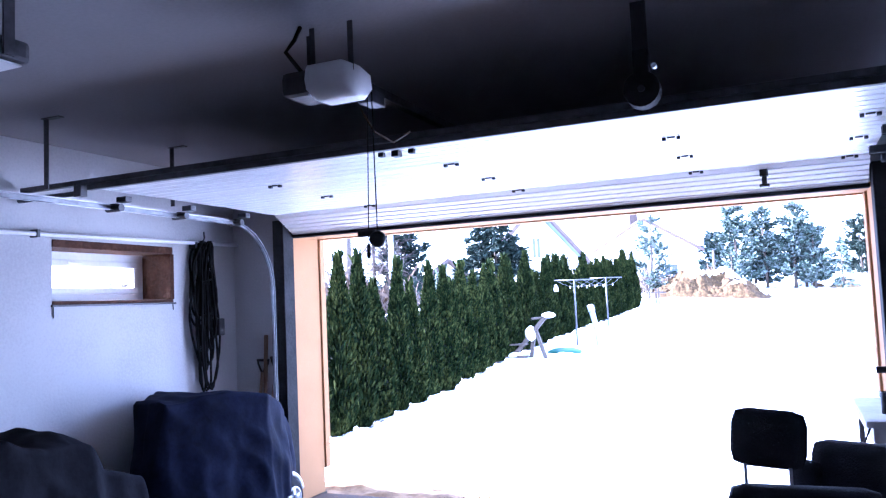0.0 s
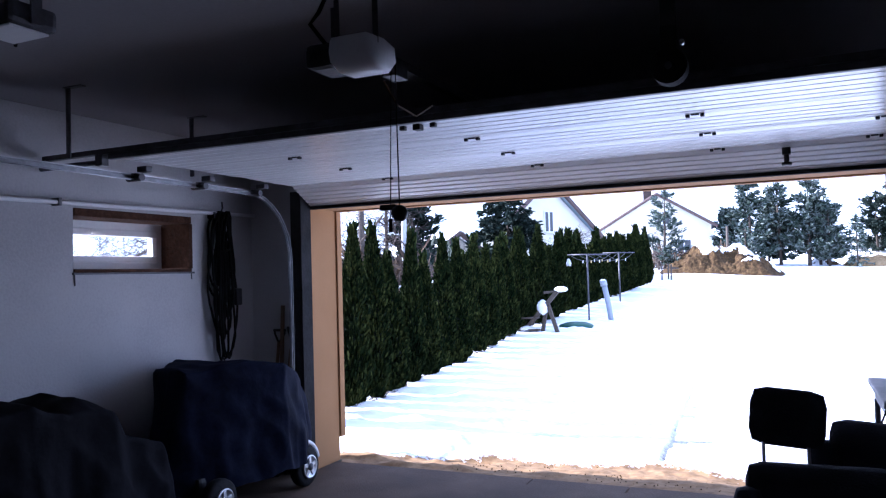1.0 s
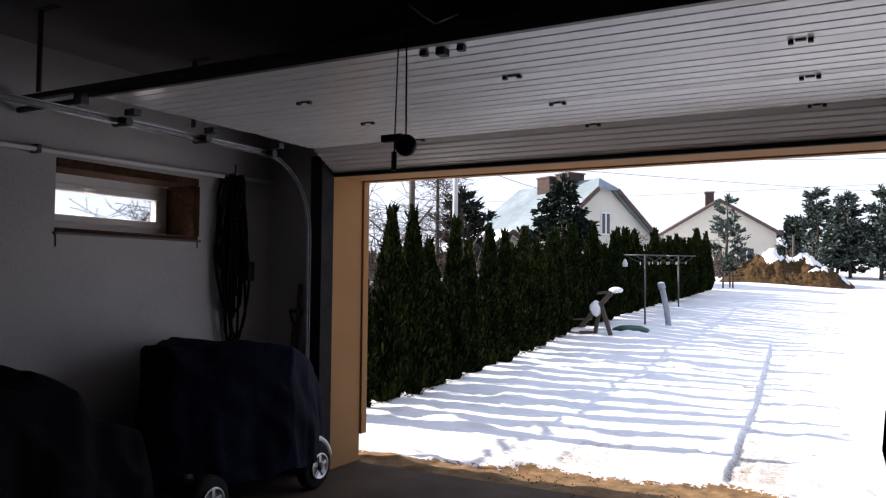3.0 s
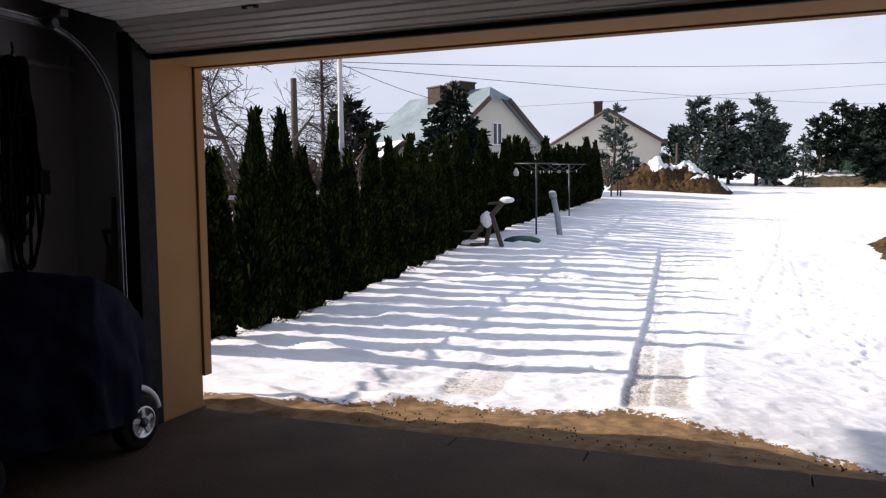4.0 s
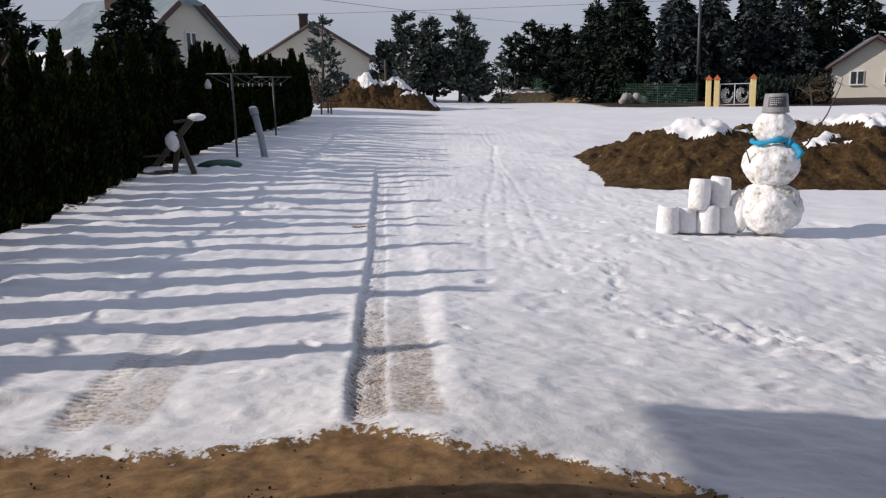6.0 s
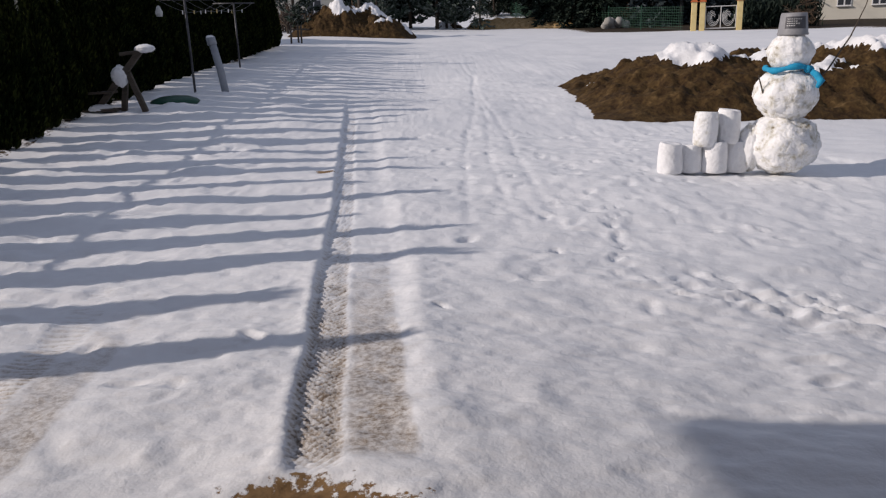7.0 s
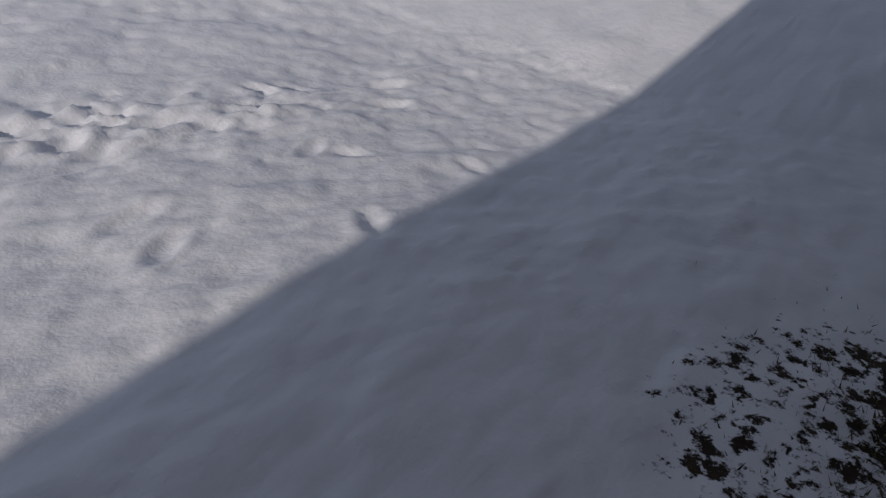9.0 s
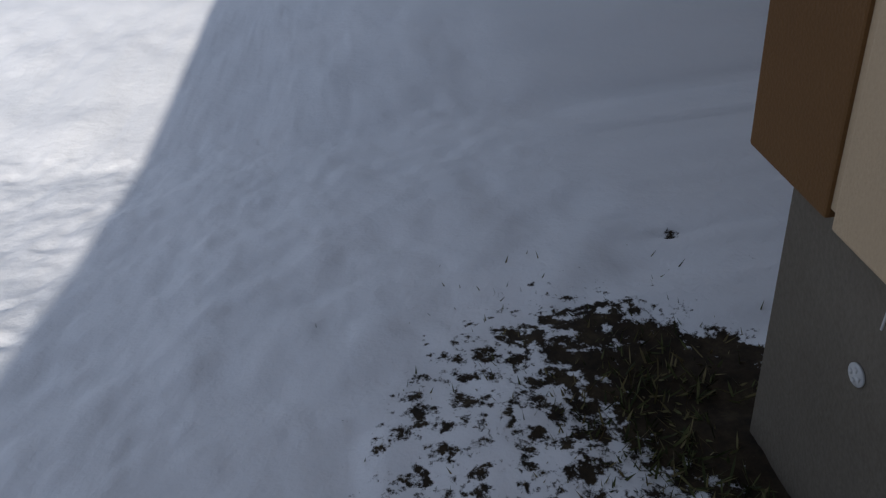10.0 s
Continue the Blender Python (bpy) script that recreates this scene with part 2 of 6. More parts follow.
def ground_mat():
    """Snow over sand and soil; where the snow lies is a mask of its own on the sheet, broken up by noise."""
    m = bpy.data.materials.new("snow_and_earth")
    m.use_nodes = True
    n, l = m.node_tree.nodes, m.node_tree.links
    b = n["Principled BSDF"]
    tc = n.new("ShaderNodeTexCoord")

    def tex(scale, detail=5, rough=0.55):
        t = n.new("ShaderNodeTexNoise")
        t.inputs["Scale"].default_value, t.inputs["Detail"].default_value, t.inputs["Roughness"].default_value = scale, detail, rough
        l.new(tc.outputs["Object"], t.inputs["Vector"])
        return t.outputs["Fac"]

    def ramp(src, stops):
        r = n.new("ShaderNodeValToRGB")
        while len(r.color_ramp.elements) < len(stops):
            r.color_ramp.elements.new(0.5)
        for e, (p, c) in zip(r.color_ramp.elements, stops):
            e.position, e.color = p, (*c, 1)
        l.new(src, r.inputs["Fac"])
        return r.outputs["Color"]

    def math_(op, a, c, d=None):
        k = n.new("ShaderNodeMath")
        k.operation = op
        for i, v in enumerate((a, c, d)):
            if v is None:
                continue
            if isinstance(v, (int, float)):
                k.inputs[i].default_value = v
            else:
                l.new(v, k.inputs[i])
        return k.outputs[0]

    def mix(f, a, c):
        k = n.new("ShaderNodeMix")
        k.data_type = "RGBA"
        l.new(f, k.inputs["Factor"])
        l.new(a, k.inputs["A"])
        l.new(c, k.inputs["B"])
        return k.outputs["Result"]

    def attr(name):
        a = n.new("ShaderNodeAttribute")
        a.attribute_name = name
        return a.outputs["Fac"]

    def step(src, lo, hi):
        k = n.new("ShaderNodeMapRange")
        k.inputs["From Min"].default_value, k.inputs["From Max"].default_value = lo, hi
        l.new(src, k.inputs["Value"])
        return k.outputs["Result"]

    snow = ramp(tex(0.9, 6), [(0.3, (0.76, 0.775, 0.80)), (0.7, (0.84, 0.845, 0.86))])
    sand = ramp(tex(9, 8, 0.7), [(0.3, (0.11, 0.064, 0.029)), (0.5, (0.22, 0.133, 0.060)), (0.72, (0.32, 0.205, 0.098))])
    soil = ramp(tex(16, 8, 0.7), [(0.32, (0.012, 0.008, 0.005)), (0.52, (0.032, 0.022, 0.012)), (0.7, (0.065, 0.048, 0.025))])
    slush = ramp(tex(34, 8, 0.75), [(0.36, (0.15, 0.105, 0.07)), (0.46, (0.36, 0.30, 0.24)), (0.55, (0.60, 0.565, 0.53)), (0.68, (0.74, 0.725, 0.71))])
    earth = mix(attr("soil"), sand, soil)
    packed = mix(step(math_("ADD", attr("slush"), math_("MULTIPLY", tex(7, 6), 0.7)), 0.62, 1.15), snow, slush)
    edge = step(math_("ADD", attr("bare"), math_("MULTIPLY_ADD", tex(17, 9, 0.7), 1.5, -0.75)), 0.46, 0.54)
    l.new(mix(edge, packed, earth), b.inputs["Base Color"])
    b.inputs["Specular IOR Level"].default_value = 0.25
    l.new(math_("MULTIPLY_ADD", edge, 0.3, 0.62), b.inputs["Roughness"])
    h = math_("ADD", math_("MULTIPLY", tex(70, 5), 0.14), math_("MULTIPLY", tex(14, 5), 0.65))
    bp = n.new("ShaderNodeBump")
    bp.inputs["Strength"].default_value, bp.inputs["Distance"].default_value = 0.55, 0.02
    l.new(math_("MULTIPLY_ADD", edge, -0.25, h), bp.inputs["Height"])
    l.new(bp.outputs["Normal"], b.inputs["Normal"])
    return m


GROUND = ground_mat()


# ---------------------------------------------------------------- mesh tools
class Mesh:
    """Gathers vertices and faces of one part."""

    def __init__(self):
        self.v, self.f = [], []

    def add(self, verts, faces):
        k = len(self.v)
        self.v.extend(tuple(p) for p in verts)
        self.f.extend(tuple(i + k for i in f) for f in faces)
        return self

    def box(self, x0, x1, y0, y1, z0, z1, b=0.0, m=None):
        """A box, its edges cut by b."""
        bm = bmesh.new()
        bmesh.ops.create_cube(bm, size=1)
        for q in bm.verts:
            q.co = Vector(((x0 + x1) / 2 + q.co.x * (x1 - x0), (y0 + y1) / 2 + q.co.y * (y1 - y0), (z0 + z1) / 2 + q.co.z * (z1 - z0)))
        if b:
            bmesh.ops.bevel(bm, geom=bm.edges[:], offset=b, segments=2, affect="EDGES", profile=0.6)
        if m is not None:
            bm.transform(m)
        bm.verts.index_update()
        self.add([q.co for q in bm.verts], [[q.index for q in f.verts] for f in bm.faces])
        bm.free()
        return self

    def tube(self, path, radii, n=8, caps=True):
        """A tube along a path; radii: one number or one a point."""
        path = [Vector(p) for p in path]
        if isinstance(radii, (int, float)):
            radii = [radii] * len(path)
        k, verts, faces = len(self.v), [], []
        side = None
        for i, p in enumerate(path):
            d = (path[min(i + 1, len(path) - 1)] - path[max(i - 1, 0)]).normalized()
            if side is None:
                side = d.orthogonal().normalized()
            side = (side - d * side.dot(d)).normalized()
            other = d.cross(side)
            for a in range(n):
                w = 2 * math.pi * a / n
                verts.append(p + radii[i] * (side * math.cos(w) + other * math.sin(w)))
        for i in range(len(path) - 1):
            for a in range(n):
                faces.append((i * n + a, i * n + (a + 1) % n, (i + 1) * n + (a + 1) % n, (i + 1) * n + a))
        if caps:
            faces += [tuple(range(n))[::-1], tuple(range((len(path) - 1) * n, len(path) * n))]
        return self.add(verts, faces)

    def lathe(self, profile, n=24, m=None, wobble=0.0, seed=0):
        """Turns (r, z) pairs about z."""
        verts, faces = [], []
        for i, (r, z) in enumerate(profile):
            for a in range(n):
                w = 2 * math.pi * a / n
                p = Vector((r * math.cos(w), r * math.sin(w), z))
                if wobble:
                    p *= 1 + wobble * noise.noise(p * 3.1 + Vector((seed, seed * 2.3, 0)))
                verts.append(p)
        for i in range(len(profile) - 1):
            for a in range(n):
                faces.append((i * n + a, i * n + (a + 1) % n, (i + 1) * n + (a + 1) % n, (i + 1) * n + a))
        faces += [tuple(range(n))[::-1], tuple(range((len(profile) - 1) * n, len(profile) * n))]
        if m is not None:
            verts = [m @ p for p in verts]
        return self.add(verts, faces)

    def lump(self, centre, r, seed=0, rough=0.08, freq=2.5, rings=20, n=32, squash=(1, 1, 1)):
        """A rough ball."""
        verts, faces = [], []
        c = Vector(centre)
        for i in range(rings + 1):
            th = math.pi * i / rings
            for a in range(n):
                w = 2 * math.pi * a / n
                d = Vector((math.sin(th) * math.cos(w), math.sin(th) * math.sin(w), math.cos(th)))
                k = r * (1 + rough * noise.fractal(d * freq + Vector((seed * 3.7, seed, 1)), 1, 2, 4) + rough * 0.35 * noise.noise(d * freq * 5 + Vector((seed, 0, 0))))
                verts.append(c + Vector((d.x * squash[0], d.y * squash[1], d.z * squash[2])) * k)
        for i in range(rings):
            for a in range(n):
                faces.append((i * n + a, (i + 1) * n + a, (i + 1) * n + (a + 1) % n, i * n + (a + 1) % n))
        return self.add(verts, faces)

    def data(self, name, material, smooth=False):
        me = bpy.data.meshes.new(name)
        me.from_pydata(self.v, [], self.f)
        me.materials.append(material)
        if smooth:
            me.shade_smooth()
        me.update()
        return me


def thing(name, place, label, category, group="", kind="", turn=0.0):
    ob = new(name)
    ob.matrix_world = pose(*place, 0, 0, turn)
    return tagged(ob, label, category, group, kind)


def part(name, mesh, material, parent, label="", smooth=False):
    ob = new(name, mesh.data(name, material, smooth))
    ob.parent = parent
    if label:
        tagged(ob, label)
    return ob


def solid(name, mesh, material, label, category="", kind="", smooth=False):
    """A thing or a piece of the setting that is one mesh."""
    return tagged(new(name, mesh.data(name, material, smooth)), label, category, "", kind)


def smooth_step(a, b, x):
    t = np.clip((x - a) / (b - a), 0, 1)
    return t * t * (3 - 2 * t)


def lattice(ix, iy, seed):
    h = (ix.astype(np.int64) * 374761393 + iy.astype(np.int64) * 668265263 + seed * 982451653) & 0xFFFFFFFF
    h = ((h ^ (h >> 13)) * 1274126177) & 0xFFFFFFFF
    return ((h ^ (h >> 16)) & 0xFFFF) / 65535.0


def vnoise(x, y, seed=0):
    """Smooth noise from -1 to 1 on arrays."""
    ix, iy = np.floor(x), np.floor(y)
    fx, fy = x - ix, y - iy
    fx, fy = fx * fx * (3 - 2 * fx), fy * fy * (3 - 2 * fy)
    a, b = lattice(ix, iy, seed), lattice(ix + 1, iy, seed)
    c, d = lattice(ix, iy + 1, seed), lattice(ix + 1, iy + 1, seed)
    return 2 * ((a * (1 - fx) + b * fx) * (1 - fy) + (c * (1 - fx) + d * fx) * fy) - 1


def fbm(x, y, seed=0, octaves=4):
    total, amp = 0, 1.0
    for k in range(octaves):
        total = total + amp * vnoise(x * 2 ** k, y * 2 ** k, seed + k)
        amp *= 0.5
    return total


def level(x, y):
    """The lie of the land: it falls away beside the house and climbs beyond the yard."""
    x, y = np.asarray(x, float), np.asarray(y, float)
    left = -0.22 + 0.09 * smooth_step(9.6, 7.6, y) - 0.06 * np.clip(x, -6, 0) * smooth_step(10, 22, y)
    low, high = left - (0.13 + 0.02 * smooth_step(9.6, 7.6, y)) * np.clip(x, 0, 5), left - 0.03 * np.clip(x, 0, 8)
    w = smooth_step(8.3, 13.5, y)
    sill = smooth_step(7.5, 6.25, y) * smooth_step(1.8, 1.3, x) * smooth_step(-3.7, -3.1, x)
    return (low * (1 - w) + high * w) * (1 - sill) + 0.0 * sill + 0.033 * np.clip(y - 16, 0, 110) + 0.09 * np.clip(y - 84, 0, 10)


def at_ground(x, y):
    return float(level(x, y))


# ---------------------------------------------------------------- ground
def steps_between(marks):
    """Coordinates with the given spacing between marks (start, end, step)."""
    out = []
    for a, b, s in marks:
        out.extend(np.arange(a, b, s))
    return np.array(out)


def build_ground():
    xs = steps_between([(-420, -60, 30), (-60, -12, 3), (-12, -5.5, 0.35), (-5.5, -3, 0.08), (-3, -1.0, 0.032), (-1.0, 0.2, 0.018), (0.2, 5.2, 0.032), (5.2, 10, 0.12), (10, 24, 0.8), (24, 60, 4), (60, 421, 30)])
    ys = steps_between([(-300, -30, 30), (-30, 6.0, 2), (6.0, 6.3, 0.1), (6.3, 7.2, 0.032), (7.2, 7.6, 0.018), (7.6, 9.4, 0.010), (9.4, 10.0, 0.018), (10.0, 11.5, 0.032), (11.5, 17, 0.06), (17, 26, 0.15), (26, 60, 0.6), (60, 140, 4), (140, 900, 40)])
    X, Y = np.meshgrid(xs, ys)
    Z = level(X, Y)
    near = smooth_step(60, 20, Y)
    inside = (Y < 6.14) & (X > -3.7) & (X < 2.2)
    # snow surface: drifts, crust and trodden lumps
    Z += 0.05 * near * fbm(X * 0.45, Y * 0.45, 3) * smooth_step(6.6, 8.0, Y)
    right = smooth_step(0.3, 1.4, X)
    Z += (0.008 + 0.005 * right) * fbm(X * 2.2 + 0.3 * vnoise(X, Y, 8), Y * 3.4, 11) * near
    Z += (0.0075 * fbm(X * 8, Y * 9, 21, 4) - 0.016 * np.clip(vnoise(X * 9 + 4, Y * 11, 29) - 0.62, 0, 1)) * near - 0.010 * np.clip(fbm(X * 5.5, Y * 8, 23, 3) - 0.35, 0, 1) * near * smooth_step(8.0, 9.5, Y)
    Z += 0.055 * np.clip(fbm(X * 1.6, Y * 4.2, 27) - 0.12, 0, 1) * smooth_step(-1.6, -2.4, X) * near
    rough_patch = np.exp(-(((X - 2.4) / 1.15) ** 2 + ((Y - 9.72 + 0.38 * (X - 2.4)) / 0.34) ** 2))
    Z += rough_patch * (0.034 * np.abs(fbm(X * 5.5, Y * 7.5, 31, 4)) + 0.022 * fbm(X * 9, Y * 11, 33, 3))
    # far field ripples
    Z += 0.05 * fbm(X * 0.25, Y * 0.25, 41) * smooth_step(16, 30, Y)
    # tyre tracks
    slush = np.zeros_like(X)
    for off, depth, end in ((0.0, 0.034, 24.0), (-1.42, 0.016, 12.5)):
        left = -0.488 - 0.070 * (Y - 7.7) + off + 0.02 * fbm(Y * 0.9, Y * 0 + off, 51)
        u = X - left
        along = smooth_step(7.5, 7.85, Y) * smooth_step(end, end - 6, Y)
        tyre = smooth_step(-0.015, 0.015, u) * smooth_step(0.215, 0.185, u)
        bed = smooth_step(0.0, 0.03, u) * smooth_step(0.64, 0.46, u)
        Z -= along * depth * (0.75 * bed + 0.35 * tyre)
        Z += along * 0.006 * np.exp(-((u + 0.03) / 0.03) ** 2) * (1 if off == 0 else 0.4)
        lug = np.maximum(np.sin((Y * 1.0 + np.abs(u - 0.1) * 1.7) * 2 * math.pi / 0.052), -0.2)
        Z += along * tyre * 0.012 * lug * smooth_step(15, 10, Y)
        fade = smooth_step(12.5, 8.2, Y)
        slush = np.maximum(slush, along * (1.0 * tyre * (0.5 + 0.5 * (lug < 0.1)) * (0.45 + 0.55 * smooth_step(11.5, 8.0, Y)) + 0.72 * bed * fade * smooth_step(0.15, 0.27, u) * smooth_step(0.52, 0.45, u)))
    for k in range(3):
        left = 0.55 + 0.35 * k + 0.08 * (Y - 14) * (1 - 0.4 * k) + 0.05 * np.sin(Y * 0.7 + k)
        Z -= 0.009 * np.exp(-((X - left) / 0.045) ** 2) * smooth_step(10.5, 12, Y) * smooth_step(40, 25, Y)
    slush = np.maximum(slush, 0.22 * smooth_step(1.2, 0.2, X) * smooth_step(-3.4, -2.6, X) * smooth_step(12.5, 9, Y) * (Y > 7))
    # boot prints
    rng = np.random.default_rng(7)
    prints = [(1.4 + 0.10 * k + rng.normal(0, 0.12), 10.6 + 0.30 * k, 0.35) for k in range(26)]
    prints += [(1.6 + rng.normal(0, 0.9), 12 + rng.normal(0, 1.2), rng.uniform(0, 3)) for _ in range(70)]
    prints += [(2.4 + u, 9.75 - 0.38 * u + rng.normal(0, 0.22), rng.uniform(0, 3)) for u in rng.normal(0, 0.75, 40)]
    prints += [(-3.1 + rng.normal(0, 0.8), 8.3 + rng.uniform(0, 9), rng.uniform(0, 3)) for _ in range(120)]
    prints += [(-1.2 + rng.normal(0, 0.3), 7.9 + rng.uniform(0, 1.2), rng.uniform(0, 3)) for _ in range(9)]
    prints += [(rng.uniform(1.5, 5.0), rng.uniform(8.2, 9.2), rng.uniform(0, 3)) for _ in range(10)]
    prints += [(0.2 + rng.uniform(0, 4.0), rng.uniform(11.5, 17.5), rng.uniform(0, 3)) for _ in range(170)]
    for px, py, ang in prints:
        i0, i1 = np.searchsorted(ys, py - 0.4), np.searchsorted(ys, py + 0.4)
        j0, j1 = np.searchsorted(xs, px - 0.4), np.searchsorted(xs, px + 0.4)
        dx, dy = X[i0:i1, j0:j1] - px, Y[i0:i1, j0:j1] - py
        u, v = dx * math.cos(ang) - dy * math.sin(ang), dx * math.sin(ang) + dy * math.cos(ang)
        size = rng.uniform(0.5, 1.0)
        d = ((u / 0.048) ** 2 + (v / 0.115) ** 2) / size ** 2
        deep = rng.uniform(0.005, 0.022)
        Z[i0:i1, j0:j1] += -deep * np.exp(-d ** 1.6) + 0.35 * deep * np.exp(-((np.sqrt(d) - 1.6) / 0.45) ** 2)
    # where the snow has gone
    edge = np.interp(X, [-4.2, -3.0, -2.3, -1.9, -1.5, -1.0, -0.6, -0.08, 0.38, 0.9, 1.02, 1.15, 1.4, 1.9, 2.3, 2.6], [6.45, 6.7, 7.12, 7.38, 7.46, 7.40, 7.52, 7.44, 7.32, 7.30, 7.05, 6.75, 6.5, 6.4, 6.3, 1.0]) + 0.10 * fbm(X * 2.6, Y * 0.6, 61, 5)
    bare = smooth_step(0.26, -0.24, Y - edge)
    patch = np.exp(-((((X - 2.52) / 0.70) ** 2 + ((Y - 6.70 + 0.25 * (X - 2.6)) / 0.52) ** 2) ** 1.5)) * smooth_step(1.0, 1.5, X)
    soil = np.clip(smooth_step(1.0, 1.4, X) * smooth_step(7.9, 7.2, Y), 0, 1)
    bare = np.maximum(bare, np.clip(patch * 0.57, 0, 0.44) + 0.75 * np.exp(-(((X - 2.50) / 0.28) ** 2 + ((Y - 6.26) / 0.20) ** 2)) + 0.16 * np.exp(-(((X - 2.75) / 0.30) ** 2 + ((Y - 6.52) / 0.16) ** 2)))
    bare = np.maximum(bare, 0.62 * np.exp(-((Y - edge + 0.15) / 0.40) ** 2) * smooth_step(1.0, 1.3, X) * smooth_step(2.2, 1.6, X))
    under = smooth_step(0.35, 0.0, np.abs(X - np.interp(Y, [7, 9, 12, 15, 19, 41], [-4.75, -4.95, -5.2, -5.5, -5.68, -6.22]))) * smooth_step(7.7, 8.2, Y) * smooth_step(43, 41, Y)
    for px, py, pr in ((3.39, 6.10, 0.05), (3.12, 6.05, 0.09), (3.0, 5.95, 0.07), (3.52, 6.35, 0.03)):
        bare = np.maximum(bare, 0.62 * np.exp(-(((X - px) / pr) ** 2 + ((Y - py) / (0.6 * pr)) ** 2)))
        soil = np.maximum(soil, smooth_step(0.3, 0.15, np.hypot(X - px, Y - py)))
    bare = np.maximum(bare, 0.55 * under)
    soil = np.maximum(soil, under)
    bare = np.maximum(bare, 0.75 * np.exp(-(((X + 1.05) / 0.16) ** 2 + ((Y - 14.02) / 0.13) ** 2)))
    strip = np.exp(-(((X - 11) / 6) ** 2 + ((Y - 80 + 0.55 * X) / 1.8) ** 2))
    bare = np.maximum(bare, np.clip(1.1 * strip, 0, 0.95))
    verge = smooth_step(58, 60, Y + 0.55 * (X - 12)) * smooth_step(10, 13, X)
    bare, soil = np.maximum(bare, 0.8 * verge), np.maximum(soil, verge)
    Z -= 0.035 * smooth_step(0.3, 0.8, bare) * smooth_step(8.5, 7.9, Y)
    Z += bare * 0.012 * fbm(X * 5, Y * 5, 71) * near
    Z = np.where(inside, -0.45, Z)
    ny, nx = X.shape
    verts = np.stack([X.ravel(), Y.ravel(), Z.ravel()], 1)
    idx = np.arange(nx * ny).reshape(ny, nx)
    faces = np.stack([idx[:-1, :-1].ravel(), idx[:-1, 1:].ravel(), idx[1:, 1:].ravel(), idx[1:, :-1].ravel()], 1)
    me = bpy.data.meshes.new("ground")
    me.vertices.add(len(verts))
    me.vertices.foreach_set("co", verts.ravel())
    me.loops.add(faces.size)
    me.loops.foreach_set("vertex_index", faces.ravel())
    me.polygons.add(len(faces))
    me.polygons.foreach_set("loop_start", np.arange(0, faces.size, 4))
    me.update(calc_edges=True)
    for name, values in (("bare", bare), ("soil", soil), ("slush", slush)):
        me.attributes.new(name, "FLOAT", "POINT").data.foreach_set("value", values.ravel().astype(np.float32))
    me.materials.append(GROUND)
    me.shade_smooth()
    tagged(new("ground", me), "snow-covered yard with tyre tracks and bare sandy soil by the house", "ground", "", "structure")


build_ground()

# ---------------------------------------------------------------- garage shell
XL, XR, YB, YF, ZC = -3.62, 2.12, -2.6, 5.95, 2.74
DL, DR, DT = -3.0, 1.31, 2.20
XO = 2.45

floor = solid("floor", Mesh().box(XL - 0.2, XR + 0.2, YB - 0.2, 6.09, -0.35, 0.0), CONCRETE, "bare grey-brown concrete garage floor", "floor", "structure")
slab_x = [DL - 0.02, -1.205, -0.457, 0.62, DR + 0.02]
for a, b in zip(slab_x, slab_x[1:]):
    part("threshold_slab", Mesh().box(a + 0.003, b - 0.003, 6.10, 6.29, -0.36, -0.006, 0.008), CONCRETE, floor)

ceiling = solid("ceiling", Mesh().box(XL - 0.3, XR + 0.3, YB - 0.2, 6.31, ZC, ZC + 0.18), CEIL, "grey plastered garage ceiling, darkened for shade", "ceiling", "structure")

WY0, WY1, WZ0, WZ1 = 4.10, 5.20, 1.685, 2.105
wl_ = Mesh()
wl_.box(XL - 0.36, XL, YB - 0.2, WY0, -0.7, ZC)
wl_.box(XL - 0.36, XL, WY1, YF, -0.7, ZC)
wl_.box(XL - 0.36, XL, WY0, WY1, -0.7, WZ0)
wl_.box(XL - 0.36, XL, WY0, WY1, WZ1, ZC)
wall_left = solid("wall_left", wl_, PLASTER, "white plastered garage side wall with a small window", "wall", "structure")
solid("wall_right", Mesh().box(XR, XO - 0.12, YB - 0.2, YF, -0.9, ZC), PLASTER, "white plastered garage side wall", "wall", "structure")
solid("wall_back", Mesh().box(XL, XR, YB - 0.2, YB, -0.1, ZC), PLASTER, "white plastered garage back wall", "wall", "structure")

wf = Mesh()
wf.box(XL - 0.33, DL - 0.06, YF, 6.0, -0.7, ZC)
wf.box(DL, DR, YF, 6.0, DT + 0.03, ZC)
wf.box(DR, XO - 0.12, YF, 6.0, -0.9, ZC)
solid("wall_front_inside", wf, PLASTER, "plastered inner face of the garage front wall", "wall", "structure")
wo = Mesh()
wo.box(DL - 0.06, DL, YF + 0.004, 6.0, 0.0, DT + 0.03)
wo.box(XL - 0.33, DL, 6.0, 6.33, 0.0, ZC + 0.18)
wo.box(DR, XO - 0.1, 6.0, 6.232, 0.0, ZC + 0.18)
wo.box(DL, DR, 6.0, 6.33, DT, ZC + 0.18)
wall_front = solid("wall_front", wo, ORANGE, "ochre rendered garage front wall round the door opening", "wall", "structure")
pl = Mesh().box(XL - 0.33, DL - 0.004, 6.0, 6.36, -0.8, -0.003).box(DR + 0.004, XO - 0.06, 5.2, 6.28, -1.2, 0.19)
part("plinth", pl, PLINTH, wall_front, "grey cement-rendered plinth")
part("insulation_board", Mesh().box(XL - 0.35, DL + 0.016, 6.335, 6.41, 0.2, ZC + 0.18, 0.006), ORANGE, wall_front)
part("insulation_board", Mesh().box(DL + 0.016, DR - 0.016, 6.335, 6.41, DT - 0.01, ZC + 0.18, 0.004), ORANGE, wall_front)
